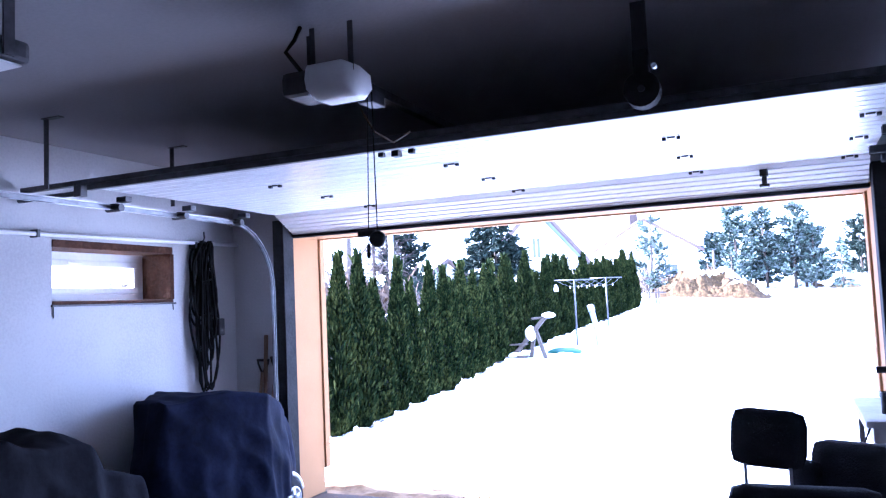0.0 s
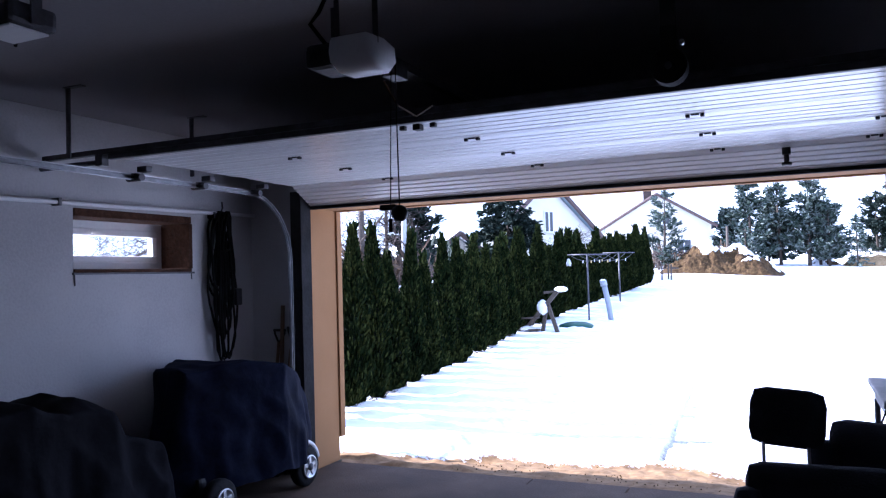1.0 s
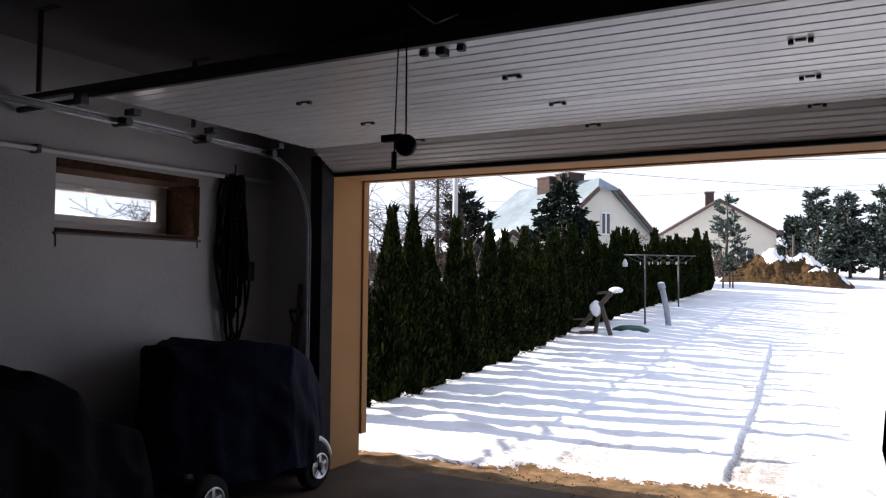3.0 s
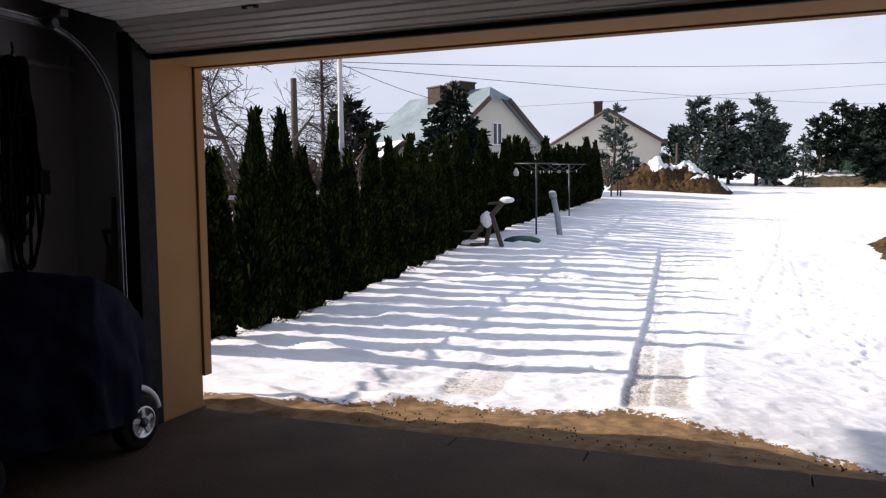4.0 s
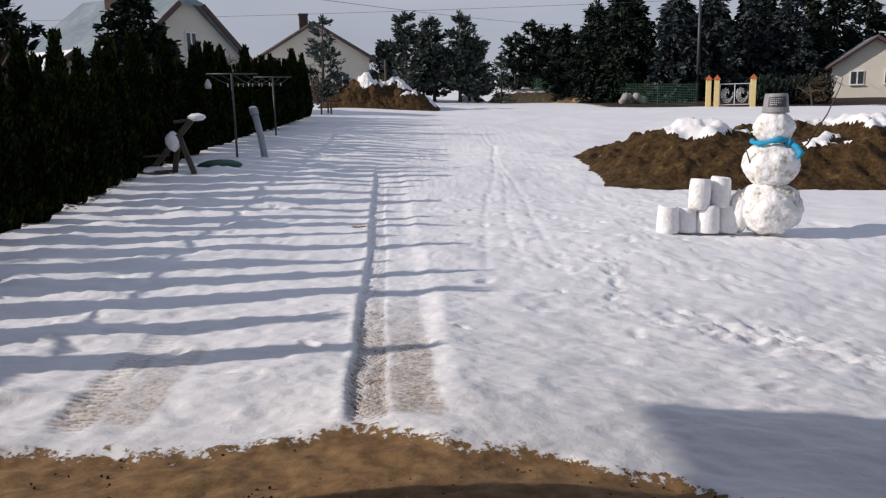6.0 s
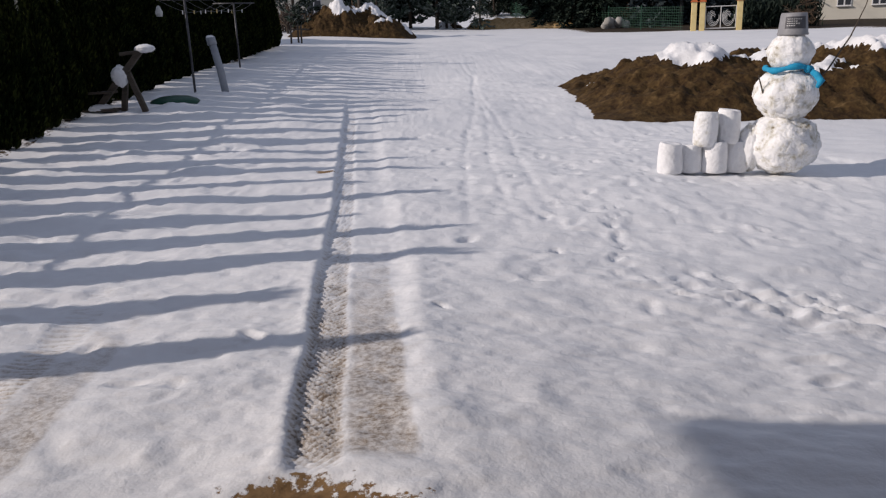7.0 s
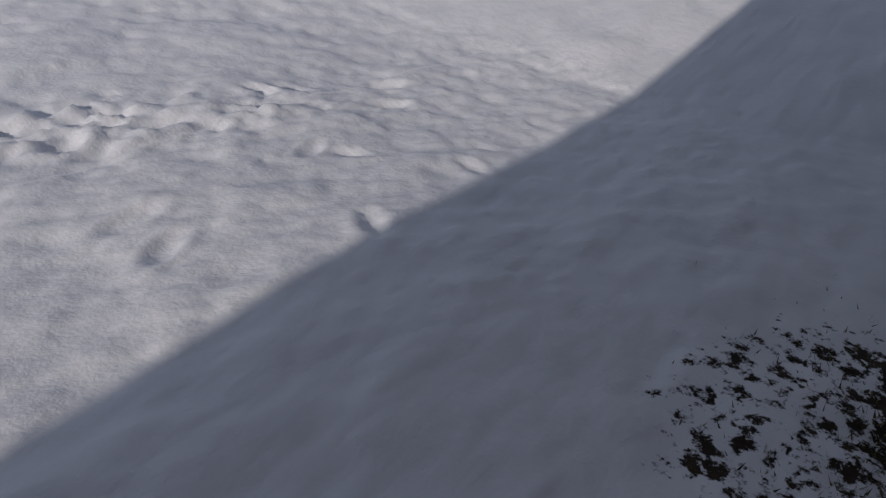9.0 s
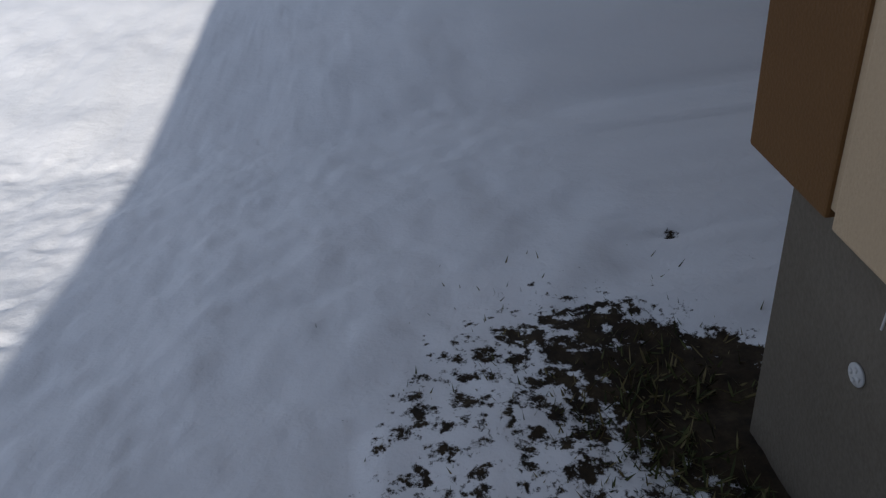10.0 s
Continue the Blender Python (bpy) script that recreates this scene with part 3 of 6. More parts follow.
part("insulation_board", Mesh().box(DR - 0.016, 1.62, 6.255, 6.41, 0.2, ZC + 0.18, 0.006), ORANGE, wall_front)
part("insulation_board", Mesh().box(1.62, 2.165, 6.295, 6.345, 0.19, ZC + 0.18, 0.006), BEIGE, wall_front, "beige rendered insulation board")
part("insulation_board", Mesh().box(2.185, XO, 5.2, 6.345, 0.196, ZC + 0.18, 0.006), BROWN, wall_front)
part("edge_bead", Mesh().box(2.165, 2.185, 6.295, 6.338, 0.215, ZC), BEIGE, wall_front)
cap = Mesh().lathe([(0.0, 0.0), (0.021, 0.0), (0.021, 0.004), (0.0, 0.006)], 20, pose(2.106, 6.281, -0.07, -90, 0, 0))
for k in range(4):
    cap.box(-0.004, 0.004, -0.004, 0.004, 0, 0.008, 0.001, pose(2.106, 6.281, -0.07, -90, 0, 0) @ pose(0.011 * math.cos(k * 1.57), 0.011 * math.sin(k * 1.57), 0))
part("anchor_cap", cap, CONC_L, wall_front, "round grey plastic insulation anchor cap", True)
part("loose_thread", Mesh().tube([(2.03, 6.295, 0.18), (2.045, 6.31, 0.13), (2.06, 6.30, 0.07)], 0.0022, 5), CONC_L, wall_front)

# roof over the garage, with its overhang
rf = Mesh().box(-5.5, 9.5, -4.0, 7.22, 2.93, 3.0)
rf.add([(-5.5, -4.0, 3.0), (9.5, -4.0, 3.0), (9.5, 7.22, 3.0), (-5.5, 7.22, 3.0), (-4.0, 1.2, 4.0), (9.0, 1.2, 4.0)], [(0, 1, 5, 4), (2, 3, 4, 5), (3, 0, 4), (1, 2, 5), (3, 2, 1, 0)])
solid("roof", rf, ROOF_D, "dark low roof with a wide overhang", "roof", "structure")
# added wall under the roof, pushed back until nothing of it is seen
solid("unseen_house_wall", Mesh().box(XO - 0.1, 9.2, -3.6, 1.6, -1.4, 2.93), BEIGE, "added beige rendered wall, out of view beside the garage", "wall", "structure")

# window in the side wall
win = thing("window_1", (XL, 0, 0), "small white plastic window in a raw unplastered reveal", "window", "", "structure")
fr = Mesh()
xw = -0.28
y0, y1, z0, z1 = WY0 + 0.02, WY1 - 0.03, WZ0 + 0.02, WZ1 - 0.04
fr.box(xw - 0.06, xw, y0, y1, z1 - 0.065, z1, 0.006).box(xw - 0.06, xw, y0, y1, z0, z0 + 0.065, 0.006)
fr.box(xw - 0.06, xw, y0, y0 + 0.065, z0 + 0.065, z1 - 0.065, 0.006).box(xw - 0.06, xw, y1 - 0.065, y1, z0 + 0.065, z1 - 0.065, 0.006)
frame_ = part("window_frame", fr, WHITEP, win)
sa = Mesh()
a0, a1, c0, c1 = y0 + 0.055, y1 - 0.055, z0 + 0.055, z1 - 0.055
sa.box(xw - 0.05, xw + 0.012, a0, a1, c1 - 0.05, c1, 0.008).box(xw - 0.05, xw + 0.012, a0, a1, c0, c0 + 0.05, 0.008)
sa.box(xw - 0.05, xw + 0.012, a0, a0 + 0.05, c0 + 0.05, c1 - 0.05, 0.008).box(xw - 0.05, xw + 0.012, a1 - 0.05, a1, c0 + 0.05, c1 - 0.05, 0.008)
part("sash", sa, WHITEP, win)
pane = part("pane", Mesh().box(xw - 0.03, xw - 0.024, a0 + 0.04, a1 - 0.04, c0 + 0.04, c1 - 0.04), GLASS, win)
pane.visible_shadow = False
part("window_handle", Mesh().box(xw + 0.012, xw + 0.03, 4.48, 4.51, c1 - 0.04, c1 - 0.01, 0.004).box(xw + 0.03, xw + 0.045, 4.44, 4.55, c1 - 0.032, c1 - 0.016, 0.005), WHITEP, win)
rv = Mesh()
rv.box(xw - 0.02, 0.004, WY1 - 0.03, WY1 + 0.012, WZ0 + 0.022, WZ1 - 0.042, 0.006).box(xw, 0.006, WY0, WY1, WZ1 - 0.042, WZ1 + 0.012, 0.008)
rv.box(xw, 0.006, WY0, WY1, WZ0 - 0.005, WZ0 + 0.022, 0.006)
rvo = part("raw_reveal", rv, FOAM, win, "reddish-brown raw brick reveal with ragged edges")
part("sill_board", Mesh().box(xw, 0.015, WY0 - 0.01, WY1 + 0.02, WZ0 - 0.016, WZ0 - 0.002, 0.003).tube([(0.006, WY0 + 0.005, WZ0), (0.004, WY0 + 0.008, WZ0 - 0.09)], 0.004, 5).tube([(0.006, WY1 - 0.01, WZ0), (0.005, WY1 - 0.005, WZ0 - 0.06)], 0.004, 5), STEEL, win)


# ---------------------------------------------------------------- sectional door, tracks and drive
door = thing("garage_door", (0, 0, 0), "open white sectional garage door lying under the ceiling", "garage door")


def door_section(ya, za, yb, zb, name="door_panel"):
    """One section, grooved across its inside face."""
    m, n_g = Mesh(), 6
    d = Vector((0, yb - ya, zb - za))
    length = d.length
    d.normalize()
    up = Vector((0, -d.z, d.y))
    xa, xb = DL + 0.02, DR - 0.02
    prof = [(0.004, 0.040), (0.004, 0.004)]
    for k in range(1, n_g):
        s = length * k / n_g
        prof += [(s - 0.008, 0.0), (s - 0.006, 0.016), (s + 0.006, 0.016), (s + 0.008, 0.0)]
    prof += [(length - 0.004, 0.004), (length - 0.004, 0.040)]
    o = Vector((0, ya, za))
    verts = []
    for x in (xa, xb):
        for s, h in prof:
            verts.append(Vector((x, 0, 0)) + o + d * s + up * h)
    n = len(prof)
    faces = [(i, i + 1, n + i + 1, n + i) for i in range(n - 1)] + [(n - 1, 0, n, 2 * n - 1), tuple(range(n))[::-1], tuple(range(n, 2 * n))]
    m.add(verts, faces)
    return part(name, m, PANEL, door)


SECTIONS = [(3.88, 2.36), (4.46, 2.36), (5.06, 2.36), (5.665, 2.355), (5.935, 2.205)]
for (ya, za), (yb, zb) in zip(SECTIONS, SECTIONS[1:]):
    door_section(ya, za, yb, zb)
part("bottom_seal", Mesh().box(DL + 0.01, DR - 0.01, 5.925, 5.965, 2.185, 2.215, 0.008), RUBBER, door, "black rubber bottom seal")
part("top_stiffener", Mesh().box(DL - 0.02, DR + 0.02, 3.85, 3.885, 2.352, 2.385, 0.004), STEEL, door, "dark steel stiffening rail")
for y, z in SECTIONS[1:4]:
    for x in (-2.095, -0.898, 0.30, 1.18):
        h = Mesh().box(x - 0.020, x + 0.020, y - 0.010, y + 0.010, z - 0.004, z + 0.003, 0.002)
        for s in (-1, 1):
            h.box(x + s * 0.035 - 0.010, x + s * 0.035 + 0.010, y - 0.012, y + 0.012, z - 0.014, z + 0.002, 0.003)
        part("hinge", h, BLACK, door)
hk = Mesh().box(0.675, 0.725, 5.70, 5.75, 2.29, 2.335, 0.006).box(0.685, 0.715, 5.71, 5.74, 2.235, 2.30, 0.010).box(0.67, 0.73, 5.70, 5.75, 2.222, 2.242, 0.008)
part("door_handle", hk, BLACK, door, "black plastic grip handle")
part("lock_bracket", Mesh().box(-1.0, -0.96, 3.92, 3.97, 2.33, 2.361, 0.004).box(-0.91, -0.88, 3.93, 3.96, 2.338, 2.361, 0.004).box(-1.08, -1.05, 3.93, 3.96, 2.338, 2.361, 0.004), BLACK, door)


def track(side):
    xo = DL - 0.05 if side < 0 else DR + 0.05
    t = thing("door_track", (xo, 0, 0), "galvanised steel door track curving down the jamb", "door track", "door tracks")
    path = [(0, 2.95, 2.27), (0, 3.6, 2.27), (0, 4.4, 2.27), (0, 5.2, 2.27)]
    for k in range(1, 9):
        a = k / 8 * math.pi / 2
        path.append((0, 5.2 + 0.52 * math.sin(a), 2.27 - 0.52 * (1 - math.cos(a))))
    path += [(0, 5.72, 1.2), (0, 5.72, 0.02)]
    m = Mesh()
    verts, faces = [], []
    pts = [Vector(p) for p in path]
    prof = [(0.013 * -side, 0.014), (0.013 * side, 0.014), (0.013 * side, -0.014), (0.013 * -side, -0.014), (0.013 * -side, -0.011), (0.010 * side, -0.011), (0.010 * side, 0.011), (0.013 * -side, 0.011)]
    for i, p in enumerate(pts):
        d = (pts[min(i + 1, len(pts) - 1)] - pts[max(i - 1, 0)]).normalized()
        nrm = Vector((0, -d.z, d.y))
        verts += [p + Vector((u, 0, 0)) + nrm * v for u, v in prof]
    n = len(prof)
    for i in range(len(pts) - 1):
        for a in range(n):
            faces.append((i * n + a, i * n + (a + 1) % n, (i + 1) * n + (a + 1) % n, (i + 1) * n + a))
    faces += [tuple(range(n)), tuple(range((len(pts) - 1) * n, len(pts) * n))[::-1]]
    m.add(verts, faces)
    part("rail", m, GALV_DULL, t)
    part("angle_rail", Mesh().box(side * 0.018, side * 0.023, 2.9, 5.3, 2.255, 2.296).box(-0.016, side * 0.02, 2.9, 5.3, 2.291, 2.296), GALV, t)
    for y in (4.10, 4.68, 5.28):
        b = Mesh().box(-0.028, 0.028, y - 0.03, y + 0.02, 2.248, 2.295, 0.004).tube([(-0.06, y - 0.01, 2.268), (0.06, y - 0.01, 2.268)], 0.024, 14)
        b.box(-side * 0.03, -side * 0.11, y - 0.025, y + 0.025, 2.30, 2.335, 0.004)
        part("roller_bracket", b, STEEL, t)
    for y, zt in ((3.60, ZC), (4.60, ZC)):
        part("hanger", Mesh().box(-0.016, 0.016, y - 0.004, y + 0.004, 2.33, zt, 0.0).box(-0.02, 0.12, y - 0.02, y + 0.02, zt - 0.006, zt - 0.001), STEEL, t)
    part("jamb_frame", Mesh().box(-0.05, 0.056, 5.80, 5.948, 0.0, 2.33, 0.006) if side < 0 else Mesh().box(-0.056, 0.05, 5.80, 5.948, 0.0, 2.33, 0.006), RUBBER, t, "dark rubber-faced jamb frame")
    return t


track(-1)
track(1)
shaft = thing("torsion_shaft", (0, 3.86, 2.43), "dark steel rail across the back of the door tracks", "door rail")
part("cross_rail", Mesh().box(-4.0 + 0.42, DR + 0.35, -0.02, 0.02, -0.044, -0.012, 0.004), STEEL, shaft)
part("shaft_end", Mesh().tube([(-3.60, -0.01, -0.09), (-3.05, -0.01, -0.09)], 0.016, 10).box(-3.10, -3.04, -0.035, 0.015, -0.115, -0.046, 0.004), STEEL, shaft)
for x in (-2.1, -0.3, 0.35, 1.0):
    part("seam", Mesh().box(x - 0.004, x + 0.004, -0.024, -0.016, -0.042, -0.014), STEEL, shaft)

op = thing("door_opener", (-0.86, 3.2, 2.505), "white and black electric garage door opener hung from the ceiling", "door opener")
body = Mesh()
pr = [(-0.11, 0.06), (-0.12, 0.01), (-0.11, -0.04), (-0.03, -0.07), (0.07, -0.065), (0.12, -0.02), (0.11, 0.05), (0.0, 0.07)]
vv = []
for x, k in ((-0.10, 0.84), (-0.08, 1.0), (0.08, 1.0), (0.10, 0.84)):
    vv += [(x, y * k, z * k) for y, z in pr]
n8 = len(pr)
ff = [(i * n8 + a, i * n8 + (a + 1) % n8, (i + 1) * n8 + (a + 1) % n8, (i + 1) * n8 + a) for i in range(3) for a in range(n8)] + [tuple(range(n8))[::-1], tuple(range(3 * n8, 4 * n8))]
body.add(vv, ff)
part("lamp_cover", body, WHITEP, op, "white plastic lamp cover", True)
part("motor_housing", Mesh().box(-0.22, -0.075, -0.10, 0.10, -0.05, 0.055, 0.03), BLACK, op, "black motor housing")
part("drive_rail", Mesh().box(-0.022, 0.022, 0.15, 2.75, 0.02, 0.06, 0.003), STEEL, op, "dark steel drive rail")
part("trolley", Mesh().box(-0.035, 0.035, 0.22, 0.34, -0.03, 0.03, 0.006), STEEL, op)
for x, y in ((-0.09, -0.05), (0.09, -0.05), (-0.15, 0.02)):
    part("ceiling_strap", Mesh().box(x - 0.012, x + 0.012, y - 0.002, y + 0.002, 0.03, ZC - 2.506), STEEL, op)
part("power_cable", Mesh().tube([(-0.12, -0.08, 0.04), (-0.16, -0.14, 0.12), (-0.13, -0.12, 0.17), (-0.12, -0.09, 0.232)], 0.009, 7), CABLE, op)
part("control_cable", Mesh().tube([(0.03, 0.12, -0.08), (0.05, 0.2, -0.17), (0.08, 0.32, -0.20), (0.1, 0.45, -0.13)], 0.004, 6), ASH, op)
part("pull_cord", Mesh().tube([(0.06, 0.17, 0.0), (0.062, 0.172, -0.62)], 0.003, 5).tube([(0.04, 0.17, 0.0), (0.02, 0.168, -0.66)], 0.0025, 5), CABLE, op)
kn = Mesh().lump((0.062, 0.172, -0.64), 0.036, 2, 0.03, squash=(1, 1, 1)).box(-0.03, 0.05, 0.16, 0.185, -0.625, -0.60, 0.006)
part("pull_knob", kn, BLACK, op, "black plastic release knob", True)
part("pull_toggle", Mesh().tube([(0.02, 0.168, -0.66), (0.019, 0.168, -0.72)], 0.009, 8), BLACK, op)

lamp = thing("flood_lamp", (-1.68, 2.25, 2.52), "grey outdoor flood lamp fixed under the ceiling", "lamp")
part("housing", Mesh().box(-0.12, 0.10, -0.10, 0.09, -0.05, 0.03, 0.02), STEEL, lamp)
part("lens", Mesh().box(-0.10, 0.08, -0.08, 0.07, -0.058, -0.051, 0.002), WHITEP, lamp, "frosted lamp glass")
part("bracket", Mesh().box(-0.13, -0.12, -0.02, 0.02, -0.04, 0.218).box(0.10, 0.11, -0.02, 0.02, -0.04, 0.218).box(-0.13, 0.11, -0.02, 0.02, 0.208, 0.218), STEEL, lamp)
part("lamp_cable", Mesh().tube([(-0.10, 0.08, 0.0), (-0.16, 0.12, -0.04), (-0.17, 0.13, 0.05), (-0.13, 0.11, 0.218)], 0.007, 6), CABLE, lamp)

ch = thing("hoist_hook", (0.31, 3.55, ZC), "black pulley block hanging from the ceiling", "pulley")
part("strap", Mesh().box(-0.03, 0.03, -0.01, 0.01, -0.33, -0.001, 0.004), BLACK, ch)
part("pulley_block", Mesh().tube([(0, -0.035, -0.36), (0, 0.035, -0.36)], 0.07, 20).box(-0.03, 0.03, -0.03, 0.03, -0.36, -0.2, 0.008), RUBBER, ch, "", False)
part("axle_bolt", Mesh().tube([(0.0, -0.045, -0.36), (0, 0.045, -0.36)], 0.014, 10), STEEL, ch)
part("side_screw", Mesh().tube([(0.05, -0.02, -0.27), (0.05, 0.01, -0.27)], 0.010, 8), GALV, ch)

# ---------------------------------------------------------------- along the side wall
pipe = thing("wall_conduit", (XL, 0, 0), "pale grey conduit pipe along the garage wall", "pipe")
part("conduit", Mesh().tube([(0.05, 1.0, 2.115), (0.05, 3.0, 2.125), (0.05, 4.2, 2.14), (0.05, 5.3, 2.155), (0.05, 5.93, 2.165)], 0.015, 12), WHITEP, pipe, "", True)
for y in (2.2, 3.95, 5.4):
    part("pipe_clip", Mesh().box(0.0, 0.07, y - 0.012, y + 0.012, 2.115 + 0.0, 2.165, 0.004), STEEL, pipe)

cb = thing("cable_coil", (XL, 5.47, 2.2), "bundle of black extension cables hung on a hook", "cable")
part("hook", Mesh().tube([(0.0, 0, -0.04), (0.07, 0, -0.04), (0.09, 0, 0.0), (0.085, 0.0, 0.05)], 0.007, 8), STEEL, cb)
rng_c = random.Random(5)
for k in range(17):
    w, dpt, low = rng_c.uniform(0.02, 0.15), rng_c.uniform(0.03, 0.12), rng_c.uniform(-1.24, -0.62)
    sy = rng_c.uniform(-0.04, 0.05)
    pts = []
    for i in range(25):
        a = i / 24 * 2 * math.pi
        z = -0.03 + (low + 0.03) * (1 - math.cos(a)) / 2
        wy = w * math.sin(a) * (0.45 + 0.55 * (1 - math.cos(a)) / 2)
        pts.append((dpt + 0.012 * math.sin(3 * a + k), sy + wy + 0.01 * math.sin(5 * a + 2 * k), z))
    part("cable_loop", Mesh().tube(pts, 0.0095, 6, False), CABLE, cb, "", True)
for k in range(2):
    z = -0.35 - 0.27 * k
    part("cable_wrap", Mesh().tube([(0.07 + 0.05 * math.cos(a), 0.005 + 0.065 * math.sin(a), z + 0.01 * math.sin(2 * a)) for a in np.linspace(0, 2 * math.pi, 17)], 0.009, 6, False), CABLE, cb, "", True)
part("socket_block", Mesh().box(0.09, 0.14, 0.10, 0.17, -0.80, -0.66, 0.012), BLACK, cb, "black socket block")


def d_shovel(x, y, z, lean):
    s = thing("shovel", (x, y, 0), "dark D-handled shovel leaning on the garage wall", "shovel", "shovels")
    top = Vector((0.0, 0.0, z))
    foot = Vector((lean, -0.16, 0.30))
    d = (foot - top).normalized()
    part("shaft", Mesh().tube([top + d * 0.1, foot], [0.014, 0.017], 10), ASH, s, "", True)
    g = Mesh().tube([top + d * 0.11 + Vector((0, 0, 0)), top + Vector((-0.05, 0, -0.03)), top + Vector((-0.052, 0, 0.0))], 0.009, 8)
    g.tube([top + d * 0.11, top + Vector((0.05, 0, -0.03)), top + Vector((0.052, 0, 0.0))], 0.009, 8).tube([top + Vector((-0.06, 0, 0)), top + Vector((0.06, 0, 0))], 0.012, 8)
    part("grip", g, BLACK, s, "", True)
    b = Mesh()
    vs = []
    for j, (w, zz, yy) in enumerate(((0.07, 0.36, -0.13), (0.12, 0.30, -0.17), (0.125, 0.1, -0.22), (0.02, 0.0, -0.25))):
        for k in range(5):
            u = -1 + k / 2
            vs.append((lean + w * u, yy - 0.02 * (1 - u * u), zz))
    fs = [(j * 5 + k, j * 5 + k + 1, (j + 1) * 5 + k + 1, (j + 1) * 5 + k) for j in range(3) for k in range(4)]
    b.add(vs + [(p[0], p[1] + 0.004, p[2]) for p in vs], fs + [tuple(i + 20 for i in f)[::-1] for f in fs])
    part("blade", b, STEEL, s, "", True)


d_shovel(-3.31, 5.91, 1.17, 0.02)
d_shovel(-3.17, 5.91, 1.19, -0.02)
br = thing("broom_stick", (-3.28, 5.92, 0), "dark wooden tool handle standing in the corner", "tool handle")
part("stick", Mesh().tube([(0, 0, 1.38), (0.01, -0.1, 0.02)], 0.018, 10), ASH, br, "", True)


def wheel(parent, x, y, z, r, w, face=1):
    tyre = Mesh().lathe([(r * 0.56, -w / 2), (r * 0.86, -w / 2), (r * 0.97, -w * 0.36), (r, -w * 0.15), (r, w * 0.15), (r * 0.97, w * 0.36), (r * 0.86, w / 2), (r * 0.56, w / 2)], 32, pose(x, y, z, 0, 90, 0))
    t = part("wheel", tyre, RUBBER, parent, "black tyre on a pale rim", True)
    xf = face * w * 0.5
    rim = Mesh().lathe([(r * 0.20, 0.0), (r * 0.56, 0.0), (r * 0.60, 0.012), (r * 0.52, 0.018), (r * 0.48, 0.004), (r * 0.20, 0.004)], 28, pose(x + xf, y, z, 0, 90 * face, 0))
    part("rim", rim, GALV, t, "", True)
    for k in range(5):
        a = k * 2 * math.pi / 5
        part("spoke", Mesh().box(x + xf - 0.004, x + xf + 0.012, -0.014, 0.014, r * 0.12, r * 0.5, 0.003, pose(0, y, z) @ pose(0, 0, 0, math.degrees(a), 0, 0)), GALV, t)
    part("hub", Mesh().lathe([(0.0, 0.0), (r * 0.2, 0.0), (r * 0.18, 0.02), (0.0, 0.026)], 16, pose(x + xf, y, z, 0, 90 * face, 0)), STEEL, t, "", True)


def draped(rows, hem, seed, n_len=90, n_arc=90):
    """A sheet draped over something: rows of (y, x0, x1, height, rounding) along its length."""
    m = Mesh()
    ysr = [r[0] for r in rows]
    verts = []
    for i in range(n_len + 1):
        y = ysr[0] + (ysr[-1] - ysr[0]) * i / n_len
        x0, x1, h, rd = (float(np.interp(y, ysr, [r[k] for r in rows])) for k in (1, 2, 3, 4))
        for k in range(n_arc + 1):
            s = k / n_arc
            flare = 0.07
            if s < 0.36:
                u = s / 0.36
                p = Vector((x0 - flare * (1 - u), y, hem + (h - hem) * u))
            elif s < 0.64:
                u = (s - 0.36) / 0.28
                p = Vector((x0 + (x1 - x0) * u, y, h + rd * math.sin(math.pi * u)))
            else:
                u = (s - 0.64) / 0.36
                p = Vector((x1 + flare * u, y, h + (hem - h) * u))
            down = max(0.0, min(1.0, (h - p.z) / max(h - hem, 0.01)))
            fold = noise.noise(Vector((y * 5.5 + seed, seed, p.z * 0.9))) + 0.5 * noise.noise(Vector((y * 12 + seed, 3, p.z * 2)))
            crease = noise.noise(Vector((p.x * 7, y * 7, p.z * 7 + seed)))
            side = -1 if s < 0.5 else 1
            ridge = 0.5 - abs(noise.noise(Vector((p.x * 3 + seed, y * 4.2 + p.z * 2.4, p.z * 3.2)))) * 2
            p.x += side * (0.05 * fold * down + 0.012 * crease + 0.035 * ridge * (0.4 + 0.6 * down))
            p.z += (0.014 * crease + 0.02 * ridge) * (1 - down) + 0.03 * down * noise.noise(Vector((y * 4 + 9, seed, side)))
            p.y += 0.02 * noise.noise(Vector((p.x * 5, p.z * 5, seed + 7)))
            verts.append(p)
    w = n_arc + 1
    faces = [(i * w + k, i * w + k + 1, (i + 1) * w + k + 1, (i + 1) * w + k) for i in range(n_len) for k in range(n_arc)]
    m.add(verts, faces)
    for end in (0, n_len):
        ring = [verts[end * w + k] for k in range(w)]
        cx = sum(p.x for p in ring) / w
        k0 = len(m.v)
        out = -0.06 if end == 0 else 0.06
        lows = [Vector((p.x, p.y + out * (0.4 + 0.6 * noise.noise(Vector((p.x * 8, seed, end)))), hem)) for p in ring]
        fs = [(k, k + 1, w + k + 1, w + k) for k in range(w - 1)]
        m.add(ring + lows, fs)
    return m


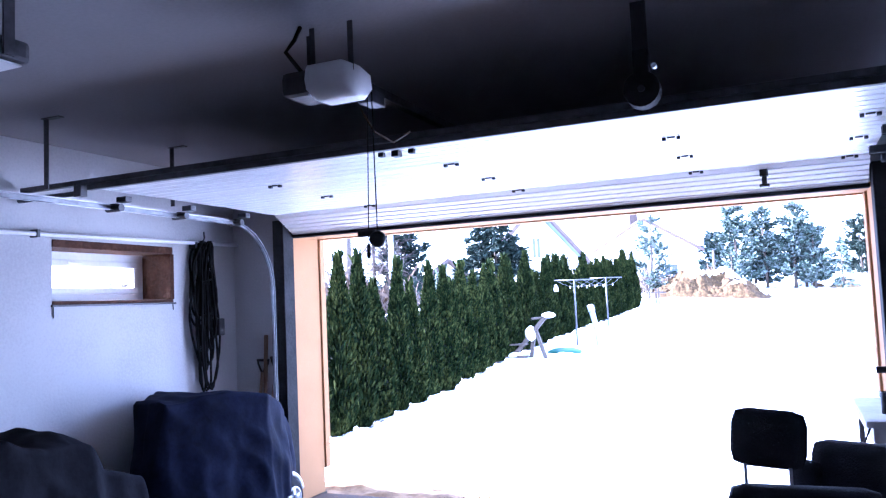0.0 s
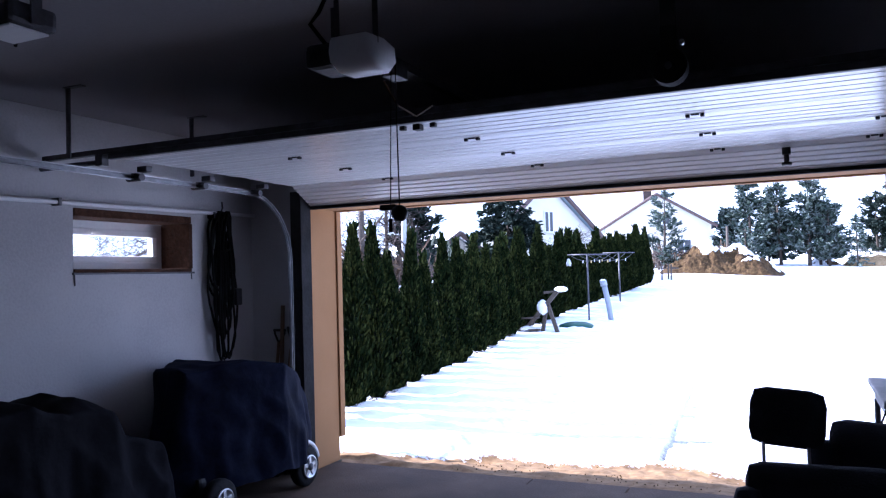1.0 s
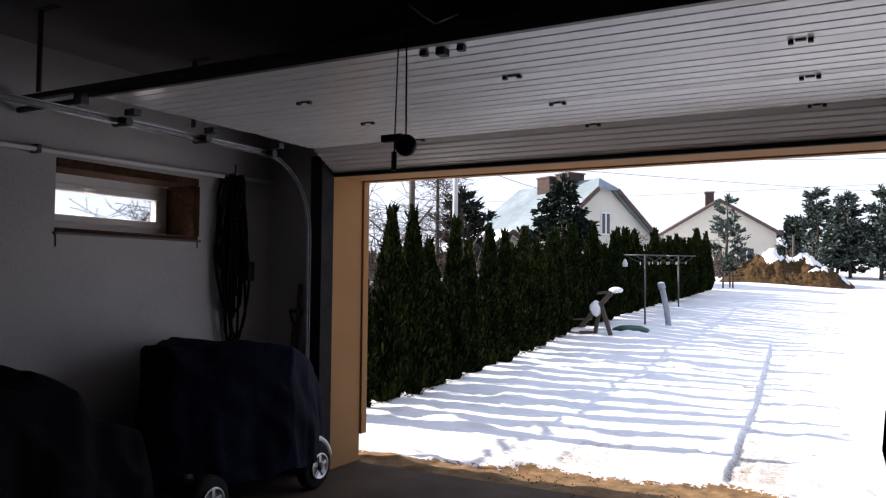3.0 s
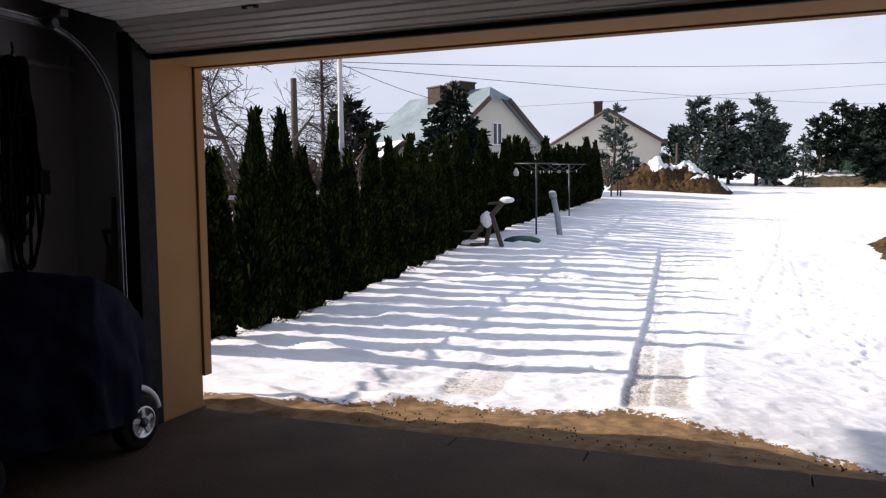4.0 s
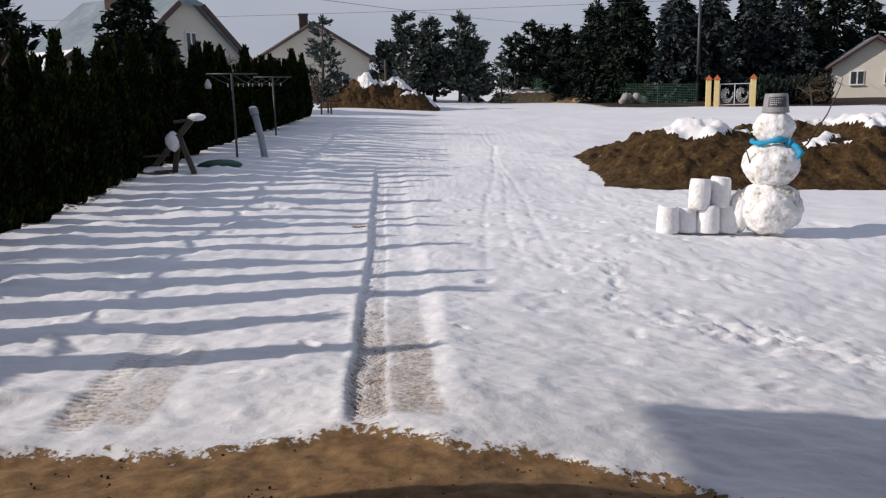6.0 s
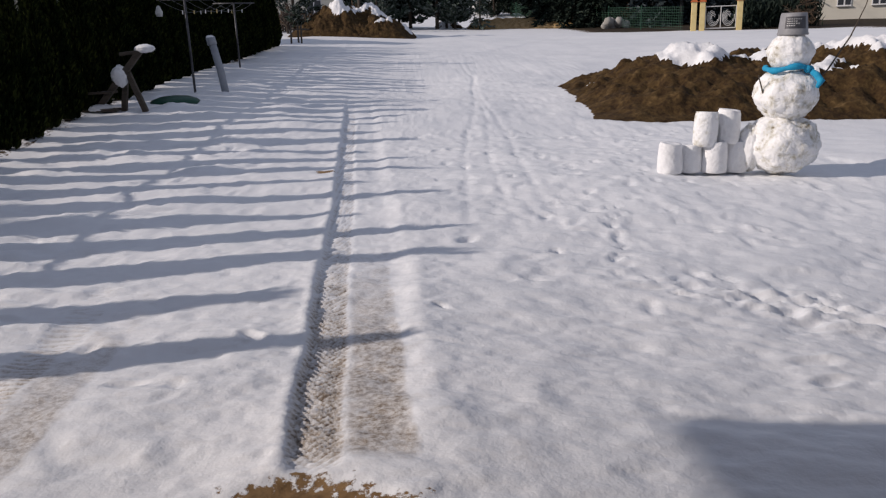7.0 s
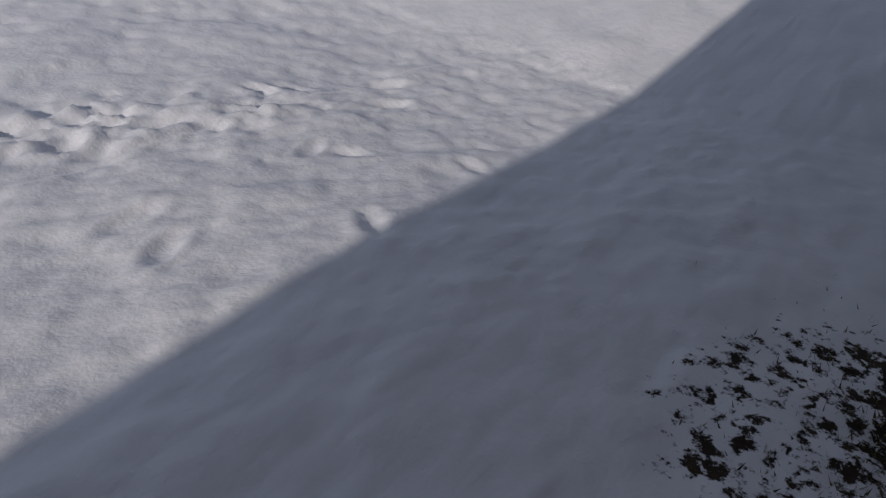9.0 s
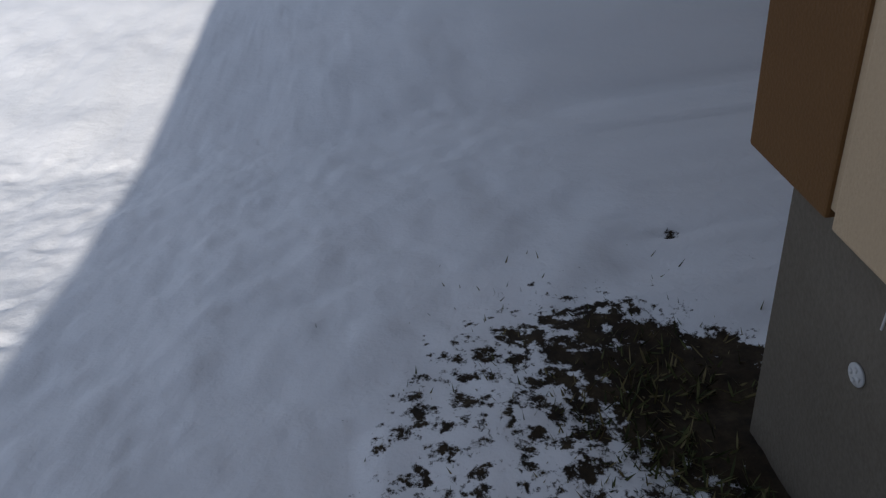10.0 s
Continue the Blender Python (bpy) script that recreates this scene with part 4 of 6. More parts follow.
cart = thing("covered_mower", (0, 0, 0), "wheeled machine under a dark blue tarpaulin against the wall", "covered machine")
part("tarpaulin", draped([(4.34, -3.20, -3.06, 0.45, 0.0), (4.44, -3.28, -3.00, 1.00, 0.0), (4.90, -3.48, -2.84, 1.03, 0.0), (5.18, -3.50, -2.74, 0.98, 0.0), (5.45, -3.48, -2.82, 0.87, 0.01), (5.74, -3.46, -2.96, 0.75, 0.02), (5.84, -3.42, -3.04, 0.45, 0.0)], 0.20, 3.0), TARP, cart, "dark blue creased tarpaulin", True)
part("chassis", Mesh().box(-3.40, -2.90, 4.45, 5.60, 0.16, 0.30, 0.03), BLACK, cart)
for x, f in ((-2.80, 1), (-3.42, -1)):
    wheel(cart, x, 5.50, 0.152, 0.15, 0.09, f)
    wheel(cart, x, 4.52, 0.150, 0.148, 0.09, f)
part("mudguard", Mesh().tube([(-2.80, 5.50 + 0.18 * math.cos(a), 0.152 + 0.18 * math.sin(a)) for a in np.linspace(0.2, 1.9, 10)], 0.02, 8), WHITEP, cart, "pale mudguard", True)

cart2 = thing("covered_bench", (0, 0, 0), "low machine under a black tarpaulin against the wall", "covered machine")
part("tarpaulin", draped([(2.55, -3.45, -2.85, 0.62, 0.02), (2.70, -3.48, -2.80, 0.92, 0.03), (3.15, -3.48, -2.78, 0.99, 0.03), (3.38, -3.46, -2.80, 0.90, 0.02), (3.55, -3.46, -2.80, 0.93, 0.05), (3.68, -3.44, -2.80, 0.88, 0.03), (3.80, -3.44, -2.84, 0.72, 0.02), (4.08, -3.42, -2.84, 0.62, 0.02), (4.22, -3.38, -2.88, 0.25, 0.0)], 0.06, 11.0), TARPB, cart2, "black creased tarpaulin", True)
part("frame", Mesh().box(-3.35, -2.95, 2.7, 4.1, 0.10, 0.24, 0.03), BLACK, cart2)
for x, f in ((-2.78, 1), (-3.40, -1)):
    wheel(cart2, x, 4.02, 0.135, 0.132, 0.08, f)
    wheel(cart2, x, 2.85, 0.135, 0.132, 0.08, f)


# ---------------------------------------------------------------- car seats and the work table
def car_seat(x, y, z, turn, label, rest=True):
    s = thing("car_seat", (x, y, z), label, "car seat", "car seats", "", turn)
    back = Mesh().box(-0.25, 0.25, -0.09, 0.09, 0.0, 0.60, 0.06, pose(0, 0.10, 0.30, -12, 0, 0))
    part("backrest", back, CLOTH, s, "", True)
    part("cushion", Mesh().box(-0.26, 0.26, -0.55, 0.10, 0.16, 0.36, 0.06), CLOTH, s, "", True)
    for u in (-1, 1):
        part("bolster", Mesh().box(u * 0.24 - 0.05, u * 0.24 + 0.05, -0.12, 0.10, 0.02, 0.52, 0.045, pose(0, 0.06, 0.30, -12, 0, 0)), CLOTH, s, "", True)
        part("seat_rail", Mesh().box(u * 0.2 - 0.025, u * 0.2 + 0.025, -0.45, 0.22, 0.0, 0.16, 0.006), STEEL, s)
    if rest:
        for u in (-0.185, -0.035):
            part("headrest_post", Mesh().tube([(u, 0.235, 0.84), (u, 0.255, 0.98)], 0.0065, 8), GALV, s, "chrome headrest post")
            part("post_collar", Mesh().tube([(u, 0.225, 0.865), (u, 0.23, 0.885)], 0.018, 12), BLACK, s)
        part("headrest", Mesh().box(-0.24, 0.02, -0.05, 0.05, 0.0, 0.21, 0.055, pose(0, 0.27, 0.925, -8, 5, 0)), CLOTH, s, "", True)
    return s


car_seat(0.785, 3.30, 0.0, 2, "dark fabric car seat with a headrest standing on the floor")
car_seat(0.98, 3.66, 0.09, -24, "dark fabric car seat with no headrest on a box", False)
cr = thing("wooden_crate", (0.98, 3.66, 0), "dark wooden crate under a car seat", "crate", "", "", -24)
part("crate_side", Mesh().box(-0.26, 0.26, -0.48, 0.24, 0.0, 0.088, 0.01), WOOD_OLD, cr)

tb = thing("work_table", (1.50, 5.05, 0), "pale work table on thin steel legs by the door", "table")
part("tabletop", Mesh().box(-0.42, 0.42, -0.35, 0.55, 0.90, 0.935, 0.008), PAPER, tb)
part("apron", Mesh().box(-0.39, 0.39, -0.32, 0.52, 0.82, 0.899, 0.004), PAPER, tb)
for x in (-0.38, 0.38):
    for y in (-0.30, 0.50):
        part("leg", Mesh().tube([(x, y, 0.82), (x, y, 0.0)], 0.016, 10), STEEL, tb, "", True)
    part("stretcher", Mesh().tube([(x, -0.30, 0.30), (x, 0.50, 0.55)], 0.010, 8), STEEL, tb, "", True)
for k, (x, y, r, h) in enumerate(((1.20, 4.95, 0.028, 0.11), (1.27, 5.12, 0.022, 0.07), (1.36, 4.95, 0.03, 0.09))):
    c = thing("tin_can", (x, y, 0.935), "small dark tin on the work table", "tin", "tins")
    part("can_body", Mesh().lathe([(r * 0.96, 0), (r, 0.004), (r, h - 0.005), (r * 0.93, h), (r * 0.9, h - 0.004)], 18), BLACK if k != 1 else GALV, c, "", True)
dr = thing("power_drill", (1.34, 5.15, 0.935), "dark cordless drill standing on the work table", "drill")
part("drill_body", Mesh().tube([(-0.10, 0, 0.20), (0.06, 0, 0.20)], 0.033, 14).tube([(-0.16, 0, 0.20), (-0.10, 0, 0.20)], 0.018, 12), BLACK, dr)
part("drill_grip", Mesh().box(0.0, 0.045, -0.02, 0.02, 0.04, 0.19, 0.012), BLACK, dr)
part("battery", Mesh().box(-0.05, 0.06, -0.035, 0.035, 0.0, 0.05, 0.01), STEEL, dr)
part("hanging_wire", Mesh().tube([(-0.40, -0.3, 0.9), (-0.46, -0.33, 0.75), (-0.44, -0.33, 0.5), (-0.40, -0.3, 0.35)], 0.005, 6), CABLE, tb)
clampy = thing("jamb_latch", (DR - 0.006, 5.995, 0.0), "black door latch plate on the jamb", "latch")
part("latch_plate", Mesh().box(-0.045, 0.004, -0.06, 0.02, 0.80, 0.92, 0.006), BLACK, clampy)


# ---------------------------------------------------------------- trees
def needle(verts, faces, p, d, length, width, rng):
    """One spray: a bent pair of triangles along d."""
    d = d.normalized()
    s = d.cross(Vector((rng.uniform(-1, 1), rng.uniform(-1, 1), rng.uniform(-1, 1))))
    if s.length < 1e-3:
        s = d.orthogonal()
    s.normalize()
    k = len(verts)
    verts += [p - s * width * 0.35, p + s * width * 0.35, p + d * length * 0.62 + s * width * 0.5, p + d * length, p + d * length * 0.62 - s * width * 0.5]
    faces += [(k, k + 1, k + 2, k + 4), (k + 4, k + 2, k + 3)]


def thuja_meshes(h, r, seed, count):
    rng = random.Random(seed)
    prof = lambda u: r * (0.6 + 0.4 * min(1, u / 0.15)) * (max(0.0, 1 - ((u - 0.15) / 0.86) ** 1.6) if u > 0.15 else 1.0) ** 0.85
    core = Mesh()
    verts, faces, n, rings = [], [], 16, 16
    for i in range(rings + 1):
        u = i / rings
        for a in range(n):
            w = 2 * math.pi * a / n
            k = 0.76 * prof(u * 0.97) * (1 + 0.22 * noise.noise(Vector((math.cos(w) * 2, math.sin(w) * 2 + seed, u * 7))))
            verts.append((k * math.cos(w), k * math.sin(w), 0.06 + (h - 0.14) * u))
    faces = [(i * n + a, i * n + (a + 1) % n, (i + 1) * n + (a + 1) % n, (i + 1) * n + a) for i in range(rings) for a in range(n)]
    core.add(verts, faces)
    leaf, lv, lf = Mesh(), [], []
    for _ in range(count):
        u = rng.random() ** 1.15
        w = rng.uniform(0, 2 * math.pi)
        bulge = 1 + 0.26 * noise.noise(Vector((math.cos(w) * 2.2, math.sin(w) * 2.2 + seed, u * 9)))
        k = prof(u) * bulge * rng.uniform(0.74, 1.06)
        p = Vector((k * math.cos(w), k * math.sin(w), 0.04 + (h - 0.1) * u))
        d = Vector((math.cos(w) * rng.uniform(0.2, 0.8), math.sin(w) * rng.uniform(0.2, 0.8), rng.uniform(0.5, 1.2)))
        needle(lv, lf, p, d, rng.uniform(0.04, 0.10), rng.uniform(0.018, 0.040), rng)
    for _ in range(40):
        p = Vector((rng.gauss(0, 0.03), rng.gauss(0, 0.03), h - rng.uniform(0.0, 0.25)))
        needle(lv, lf, p, Vector((rng.gauss(0, 0.3), rng.gauss(0, 0.3), 1)), 0.13, 0.05, rng)
    leaf.add(lv, lf)
    trunk = Mesh().tube([(0, 0, -0.1), (0, 0, 0.5)], [0.05, 0.04], 8)
    return trunk, core, leaf


def thuja(h, r, seed, count):
    t = thing("thuja_tree", (0, 0, -50), "slim dark green thuja in a dense hedge row", "hedge tree", "hedge trees")
    trunk, core, leaf = thuja_meshes(h, r, seed, count)
    part("trunk", trunk, BARK, t)
    c = part("crown", leaf, THUJA, t)
    # dark closed core that stands in for the shade between the sprays
    part("crown_shade_core", core, THUJA_SHADE, t, "", True)
    return t


rng = random.Random(12)
models = [thuja(2.0, 0.235, 1, 7000), thuja(2.0, 0.21, 2, 7000), thuja(2.0, 0.25, 3, 7000), thuja(2.0, 0.22, 4, 7000)]
HEIGHTS = [2.3, 2.05, 2.55, 2.6, 2.2, 2.55, 2.2, 2.5, 2.4, 2.15, 2.5, 2.25, 2.35, 2.45]
y, k = 8.4, 0
while y < 41.6:
    x = float(np.interp(y, [7, 9, 12, 15, 19, 41], [-4.75, -4.95, -5.2, -5.5, -5.68, -6.22])) + rng.uniform(-0.06, 0.06)
    h = HEIGHTS[k] if k < len(HEIGHTS) else rng.uniform(1.95, 2.6) + 0.4 * float(np.clip((y - 26) / 12, 0, 1))
    wide = rng.uniform(0.86, 1.14) * (1.0 if y < 18 else 1.3)
    m = pose(x, y, at_ground(x, y) - 0.03, rng.uniform(-2, 2), rng.uniform(-2, 2), rng.uniform(0, 360)) @ Matrix.Diagonal((wide, wide, h / 2.0, 1))
    if k < len(models):
        t = models[k]
        t.matrix_basis = m
    else:
        t = copy_thing(models[k % len(models)], Matrix())
        t.matrix_basis = m
    y += rng.uniform(0.70, 0.80)
    k += 1


def conifer(name, label, x, y, h, r, seed, leaf_mat, droop=0.25, gap=0.0, size=1.0, whorls=None, bare=0.1, tuft=7, group="", up=False):
    rng = random.Random(seed)
    t = thing(name, (x, y, at_ground(x, y) - 0.05), label, "tree", group)
    lean = rng.uniform(-0.03, 0.03)
    part("trunk", Mesh().tube([(0, 0, 0), (lean * h * 0.5, 0, h * 0.5), (lean * h, 0, h * 0.98)], [0.022 * h, 0.014 * h, 0.003 * h], 8), BARK, t, "", True)
    wood, lv, lf = Mesh(), [], []
    whorls = whorls or int(h * 3.2)
    for i in range(whorls):
        u = bare + (1 - bare) * (i + rng.uniform(-0.3, 0.3)) / whorls
        u = min(max(u, 0.02), 0.99)
        spread = (1 - u) ** 0.75 if not up else (max(0.02, 1.02 - u) ** 0.55) if u > 0.2 else 0.8
        for b in range(rng.randint(4, 6)):
            if rng.random() < gap:
                continue
            w = rng.uniform(0, 2 * math.pi)
            length = r * spread * rng.uniform(0.5, 1.28) + 0.12
            base = Vector((lean * h * u, 0, h * u))
            tip = base + Vector((math.cos(w) * length, math.sin(w) * length, length * (rng.uniform(0.15, 0.6) if up else -droop * rng.uniform(0.6, 1.4))))
            mid = (base + tip) / 2 + Vector((0, 0, length * (0.1 if not up else -0.08)))
            wood.tube([base, mid, tip], [0.0025 * h, 0.0015 * h, 0.004], 4, False)
            steps = max(3, int(length / (0.16 * size)))
            for s in range(steps):
                f = 0.25 + 0.75 * (s + rng.random()) / steps
                p = base.lerp(mid, f * 2) if f < 0.5 else mid.lerp(tip, f * 2 - 1)
                for _ in range(tuft):
                    d = (tip - base).normalized() + Vector((rng.gauss(0, 0.7), rng.gauss(0, 0.7), rng.gauss(0.1 if up else -0.1, 0.45)))
                    needle(lv, lf, p + Vector((rng.gauss(0, 0.06), rng.gauss(0, 0.06), rng.gauss(0, 0.05))) * size, d, rng.uniform(0.14, 0.30) * size, rng.uniform(0.06, 0.11) * size, rng)
    for _ in range(20):
        needle(lv, lf, Vector((lean * h, 0, h * rng.uniform(0.93, 1.0))), Vector((rng.gauss(0, 0.5), rng.gauss(0, 0.5), 1)), 0.3 * size, 0.08 * size, rng)
    part("branchwork", wood, BARK, t)
    part("foliage", Mesh().add(lv, lf), leaf_mat, t)
    return t


# pines beyond the field
for k, (x, y, h, r) in enumerate(((-4.4, 72, 4.8, 1.7), (-2.6, 71, 7.2, 1.9), (-0.4, 73, 7.0, 2.0), (1.8, 72, 7.4, 2.0), (3.3, 72, 5.2, 1.7), (-1.4, 75, 5.6, 2.2), (2.7, 75, 5.8, 2.1))):
    conifer("pine_tree", "frosted grey-green pine at the edge of the field", x, y, h, r, 30 + k, PINE, gap=0.12, size=1.7, tuft=11, bare=0.10, group="pines", up=True, whorls=16)
conifer("young_fir_tree", "slim young fir at the far edge of the field", 5.3, 71, 4.1, 0.9, 51, PINE, size=1.2, tuft=4, gap=0.2)
for k, (x, y, h, r) in enumerate(((8.6, 93, 6.0, 2.5), (10.6, 94, 7.4, 3.0), (12.4, 92, 6.6, 2.7))):
    conifer("pine_tree", "dark green bushy pine by the fence", x, y, h, r, 60 + k, SPRUCE, size=1.6, tuft=11, bare=0.03, group="pines", up=True, whorls=14)
SPRUCES = ((9.0, 60, 5.6, 2.2, SPRUCE), (10.4, 58, 6.8, 2.4, SPRUCE), (12.2, 57, 8.2, 2.7, SPRUCE), (13.5, 59, 7.8, 2.6, SPRUCE), (14.9, 55, 7.3, 2.5, BLUESPRUCE), (16.1, 58, 6.9, 2.5, SPRUCE), (17.2, 55, 7.2, 2.5, BLUESPRUCE),
           (18.9, 58, 7.0, 2.6, SPRUCE), (20.9, 57, 7.4, 2.7, BLUESPRUCE), (22.8, 56, 7.7, 2.8, BLUESPRUCE), (25.0, 58, 8.1, 2.9, SPRUCE), (27.5, 59, 8.2, 2.9, SPRUCE), (30.5, 61, 8.0, 3.0, SPRUCE),
           (11.4, 62, 7.6, 2.8, SPRUCE), (14.2, 63, 8.2, 2.9, SPRUCE), (17.6, 62, 7.6, 3.0, SPRUCE), (20.0, 63, 7.8, 3.0, SPRUCE), (23.8, 62, 8.4, 3.0, SPRUCE),
           (12.9, 60, 8.6, 2.7, SPRUCE), (16.8, 60, 8.3, 2.8, SPRUCE), (19.6, 60, 8.4, 2.9, SPRUCE), (21.9, 60, 8.6, 2.9, SPRUCE))
for k, (x, y, h, r, mt) in enumerate(SPRUCES):
    x, y, h, r = 1.26 * x, 4 + 1.26 * (y - 4), 1.14 * h, 1.3 * r
    conifer("spruce_tree", "tall blue-grey spruce behind the fence" if mt is BLUESPRUCE else "tall dark green spruce behind the fence", x, y, h, r, 80 + k, mt, droop=0.32, size=2.1, tuft=10, bare=0.04, group="spruces", whorls=22)
conifer("spruce_tree", "dark spruce in front of the neighbouring house", -11.6, 35.0, 5.4, 2.5, 101, SPRUCE, droop=0.12, size=1.2, tuft=15, bare=0.05, whorls=24, gap=0.04)
conifer("pine_tree", "dark pine behind the hedge by the pole", -14.6, 31.0, 4.6, 1.5, 102, SPRUCE, size=1.3, tuft=12, group="pines", up=True, whorls=13)
conifer("pine_tree", "thin pine in front of the far house", -7.6, 56.0, 5.6, 1.5, 103, PINE, size=1.3, tuft=7, gap=0.3, group="pines", up=True, whorls=13)
conifer("pine_tree", "thin pine beside the far house", -2.9, 66.0, 3.4, 1.0, 104, PINE, size=1.1, tuft=3, gap=0.4, group="pines", up=True, whorls=9)


def bare_tree(name, label, x, y, h, seed, spread=0.75, thick=0.02, depth=5, droop=0.0, material=TWIG, straight=False):
    rng = random.Random(seed)
    t = thing(name, (x, y, at_ground(x, y) - 0.05), label, "tree")
    limbs, twigs = Mesh(), Mesh()

    def grow(p, d, length, rad, lvl):
        pts, q = [p], p
        for i in range(4):
            d = d if straight and lvl == 0 else (d + Vector((rng.gauss(0, 0.13), rng.gauss(0, 0.13), rng.gauss(0, 0.1) - droop * (lvl > 1)))).normalized()
            q = q + d * length / 4
            pts.append(q)
        (limbs if lvl < 2 else twigs).tube(pts, [max(rad * (1 - 0.13 * i), 0.008) for i in range(5)], 6 if lvl < 2 else 3, False)
        if lvl >= depth:
            return
        for i in range(rng.randint(3, 4) if not straight or lvl else 110):
            f = rng.uniform(0.3, 1.0) if not (straight and lvl == 0) else rng.uniform(0.2, 1.0)
            base = pts[min(4, int(f * 4))].lerp(pts[min(4, int(f * 4) + 1)], f * 4 - int(f * 4))
            side = Vector((rng.gauss(0, 1), rng.gauss(0, 1), rng.gauss(0, 0.5))).normalized()
            nd = (d * (1 - spread) + side * spread).normalized()
            if straight and lvl == 0:
                nd = Vector((side.x, side.y, 0.15)).normalized()
                grow(base, nd, h * 0.26 * (1.05 - f), rad * 0.2, 2)
            else:
                grow(base, nd, length * rng.uniform(0.55, 0.8), rad * 0.55, lvl + 1)

    grow(Vector((0, 0, 0)), Vector((0, 0, 1)), h if straight else h * 0.38, thick * h, 0)
    part("branchwork", limbs, BARK, t, "", True)
    part("twig_crown", twigs, material, t)
    return t


bare_tree("bare_tree", "leafless spreading tree beyond the hedge", -11.6, 20.0, 9.6, 5, spread=0.62, depth=6, droop=0.06, thick=0.011)
bare_tree("bare_tree", "leafless tree behind the hedge", -15.5, 22.0, 8.6, 6, spread=0.62, depth=6, droop=0.05, thick=0.010)
bare_tree("bare_tree", "leafless tree outside the garage window", -9.8, 10.4, 6.0, 15, spread=0.62, depth=5, thick=0.012)
bare_tree("larch_tree", "bare upright larch behind the hedge", -15.4, 30.0, 8.3, 8, depth=4, thick=0.012, straight=True)
bare_tree("bare_shrub", "leafless shrub in front of the house gable", -9.9, 42.0, 4.2, 9, spread=0.6, depth=5)
bare_tree("bare_shrub", "leafless tree beside the far house", -8.6, 60.0, 5.4, 10, spread=0.6, depth=5)
bare_tree("brown_shrub", "russet leafless shrub by the gate", 23.6, 54.0, 3.8, 11, spread=0.7, depth=5, material=BUSH)
bare_tree("brown_shrub", "russet leafless shrub under the spruces", 17.4, 68.0, 3.2, 13, spread=0.7, depth=5, material=BUSH)


def brush(name, label, x, y, w, d, h, seed, material, count=1600):
    """A low thicket."""
    rng = random.Random(seed)
    lv, lf = [], []
    for _ in range(count):
        u, v = rng.uniform(-1, 1), rng.uniform(-1, 1)
        px, py = x + u * w, y + v * d
        top = h * (0.5 + 0.5 * noise.noise(Vector((px * 0.6, py * 0.6, seed))) + 0.3) * (1 - 0.4 * abs(v))
        p = Vector((px, py, at_ground(px, py) - 0.05 + top * rng.random()))
        needle(lv, lf, p, Vector((rng.gauss(0, 0.6), rng.gauss(0, 0.6), 1)), rng.uniform(0.3, 0.6), rng.uniform(0.05, 0.14), rng)
    return solid(name, Mesh().add(lv, lf), material, label, "bushes", "stuff")


brush("far_bushes", "dark bushes along the far edge of the field", 2.0, 104, 22, 3, 2.2, 1, SPRUCE, 6000)
brush("far_thicket", "brown thicket beyond the earth heap", -7, 64, 4.5, 1.5, 1.8, 2, BUSH, 1700)
brush("hedge_bushes", "dark undergrowth behind the hedge", -14, 27, 3.5, 2.5, 2.3, 3, SPRUCE, 2600)
brush("brown_thicket", "brown leafless thicket behind the hedge", -13.0, 22.5, 3.0, 2.0, 2.6, 4, BUSH, 2200)
brush("gate_bushes", "dark evergreen bushes by the gate", 23.2, 56.5, 2.6, 1.0, 2.1, 5, SPRUCE, 2200)
brush("fence_bushes", "dark undergrowth along the fence", 19.5, 73, 6, 1.0, 1.6, 6, SPRUCE, 2200)
for k in range(3):
    brush("far_woods", "dark line of woods on the horizon", -60 + 62 * k, 190 - 10 * k, 34, 10, 9, 20 + k, SPRUCE, 5000)


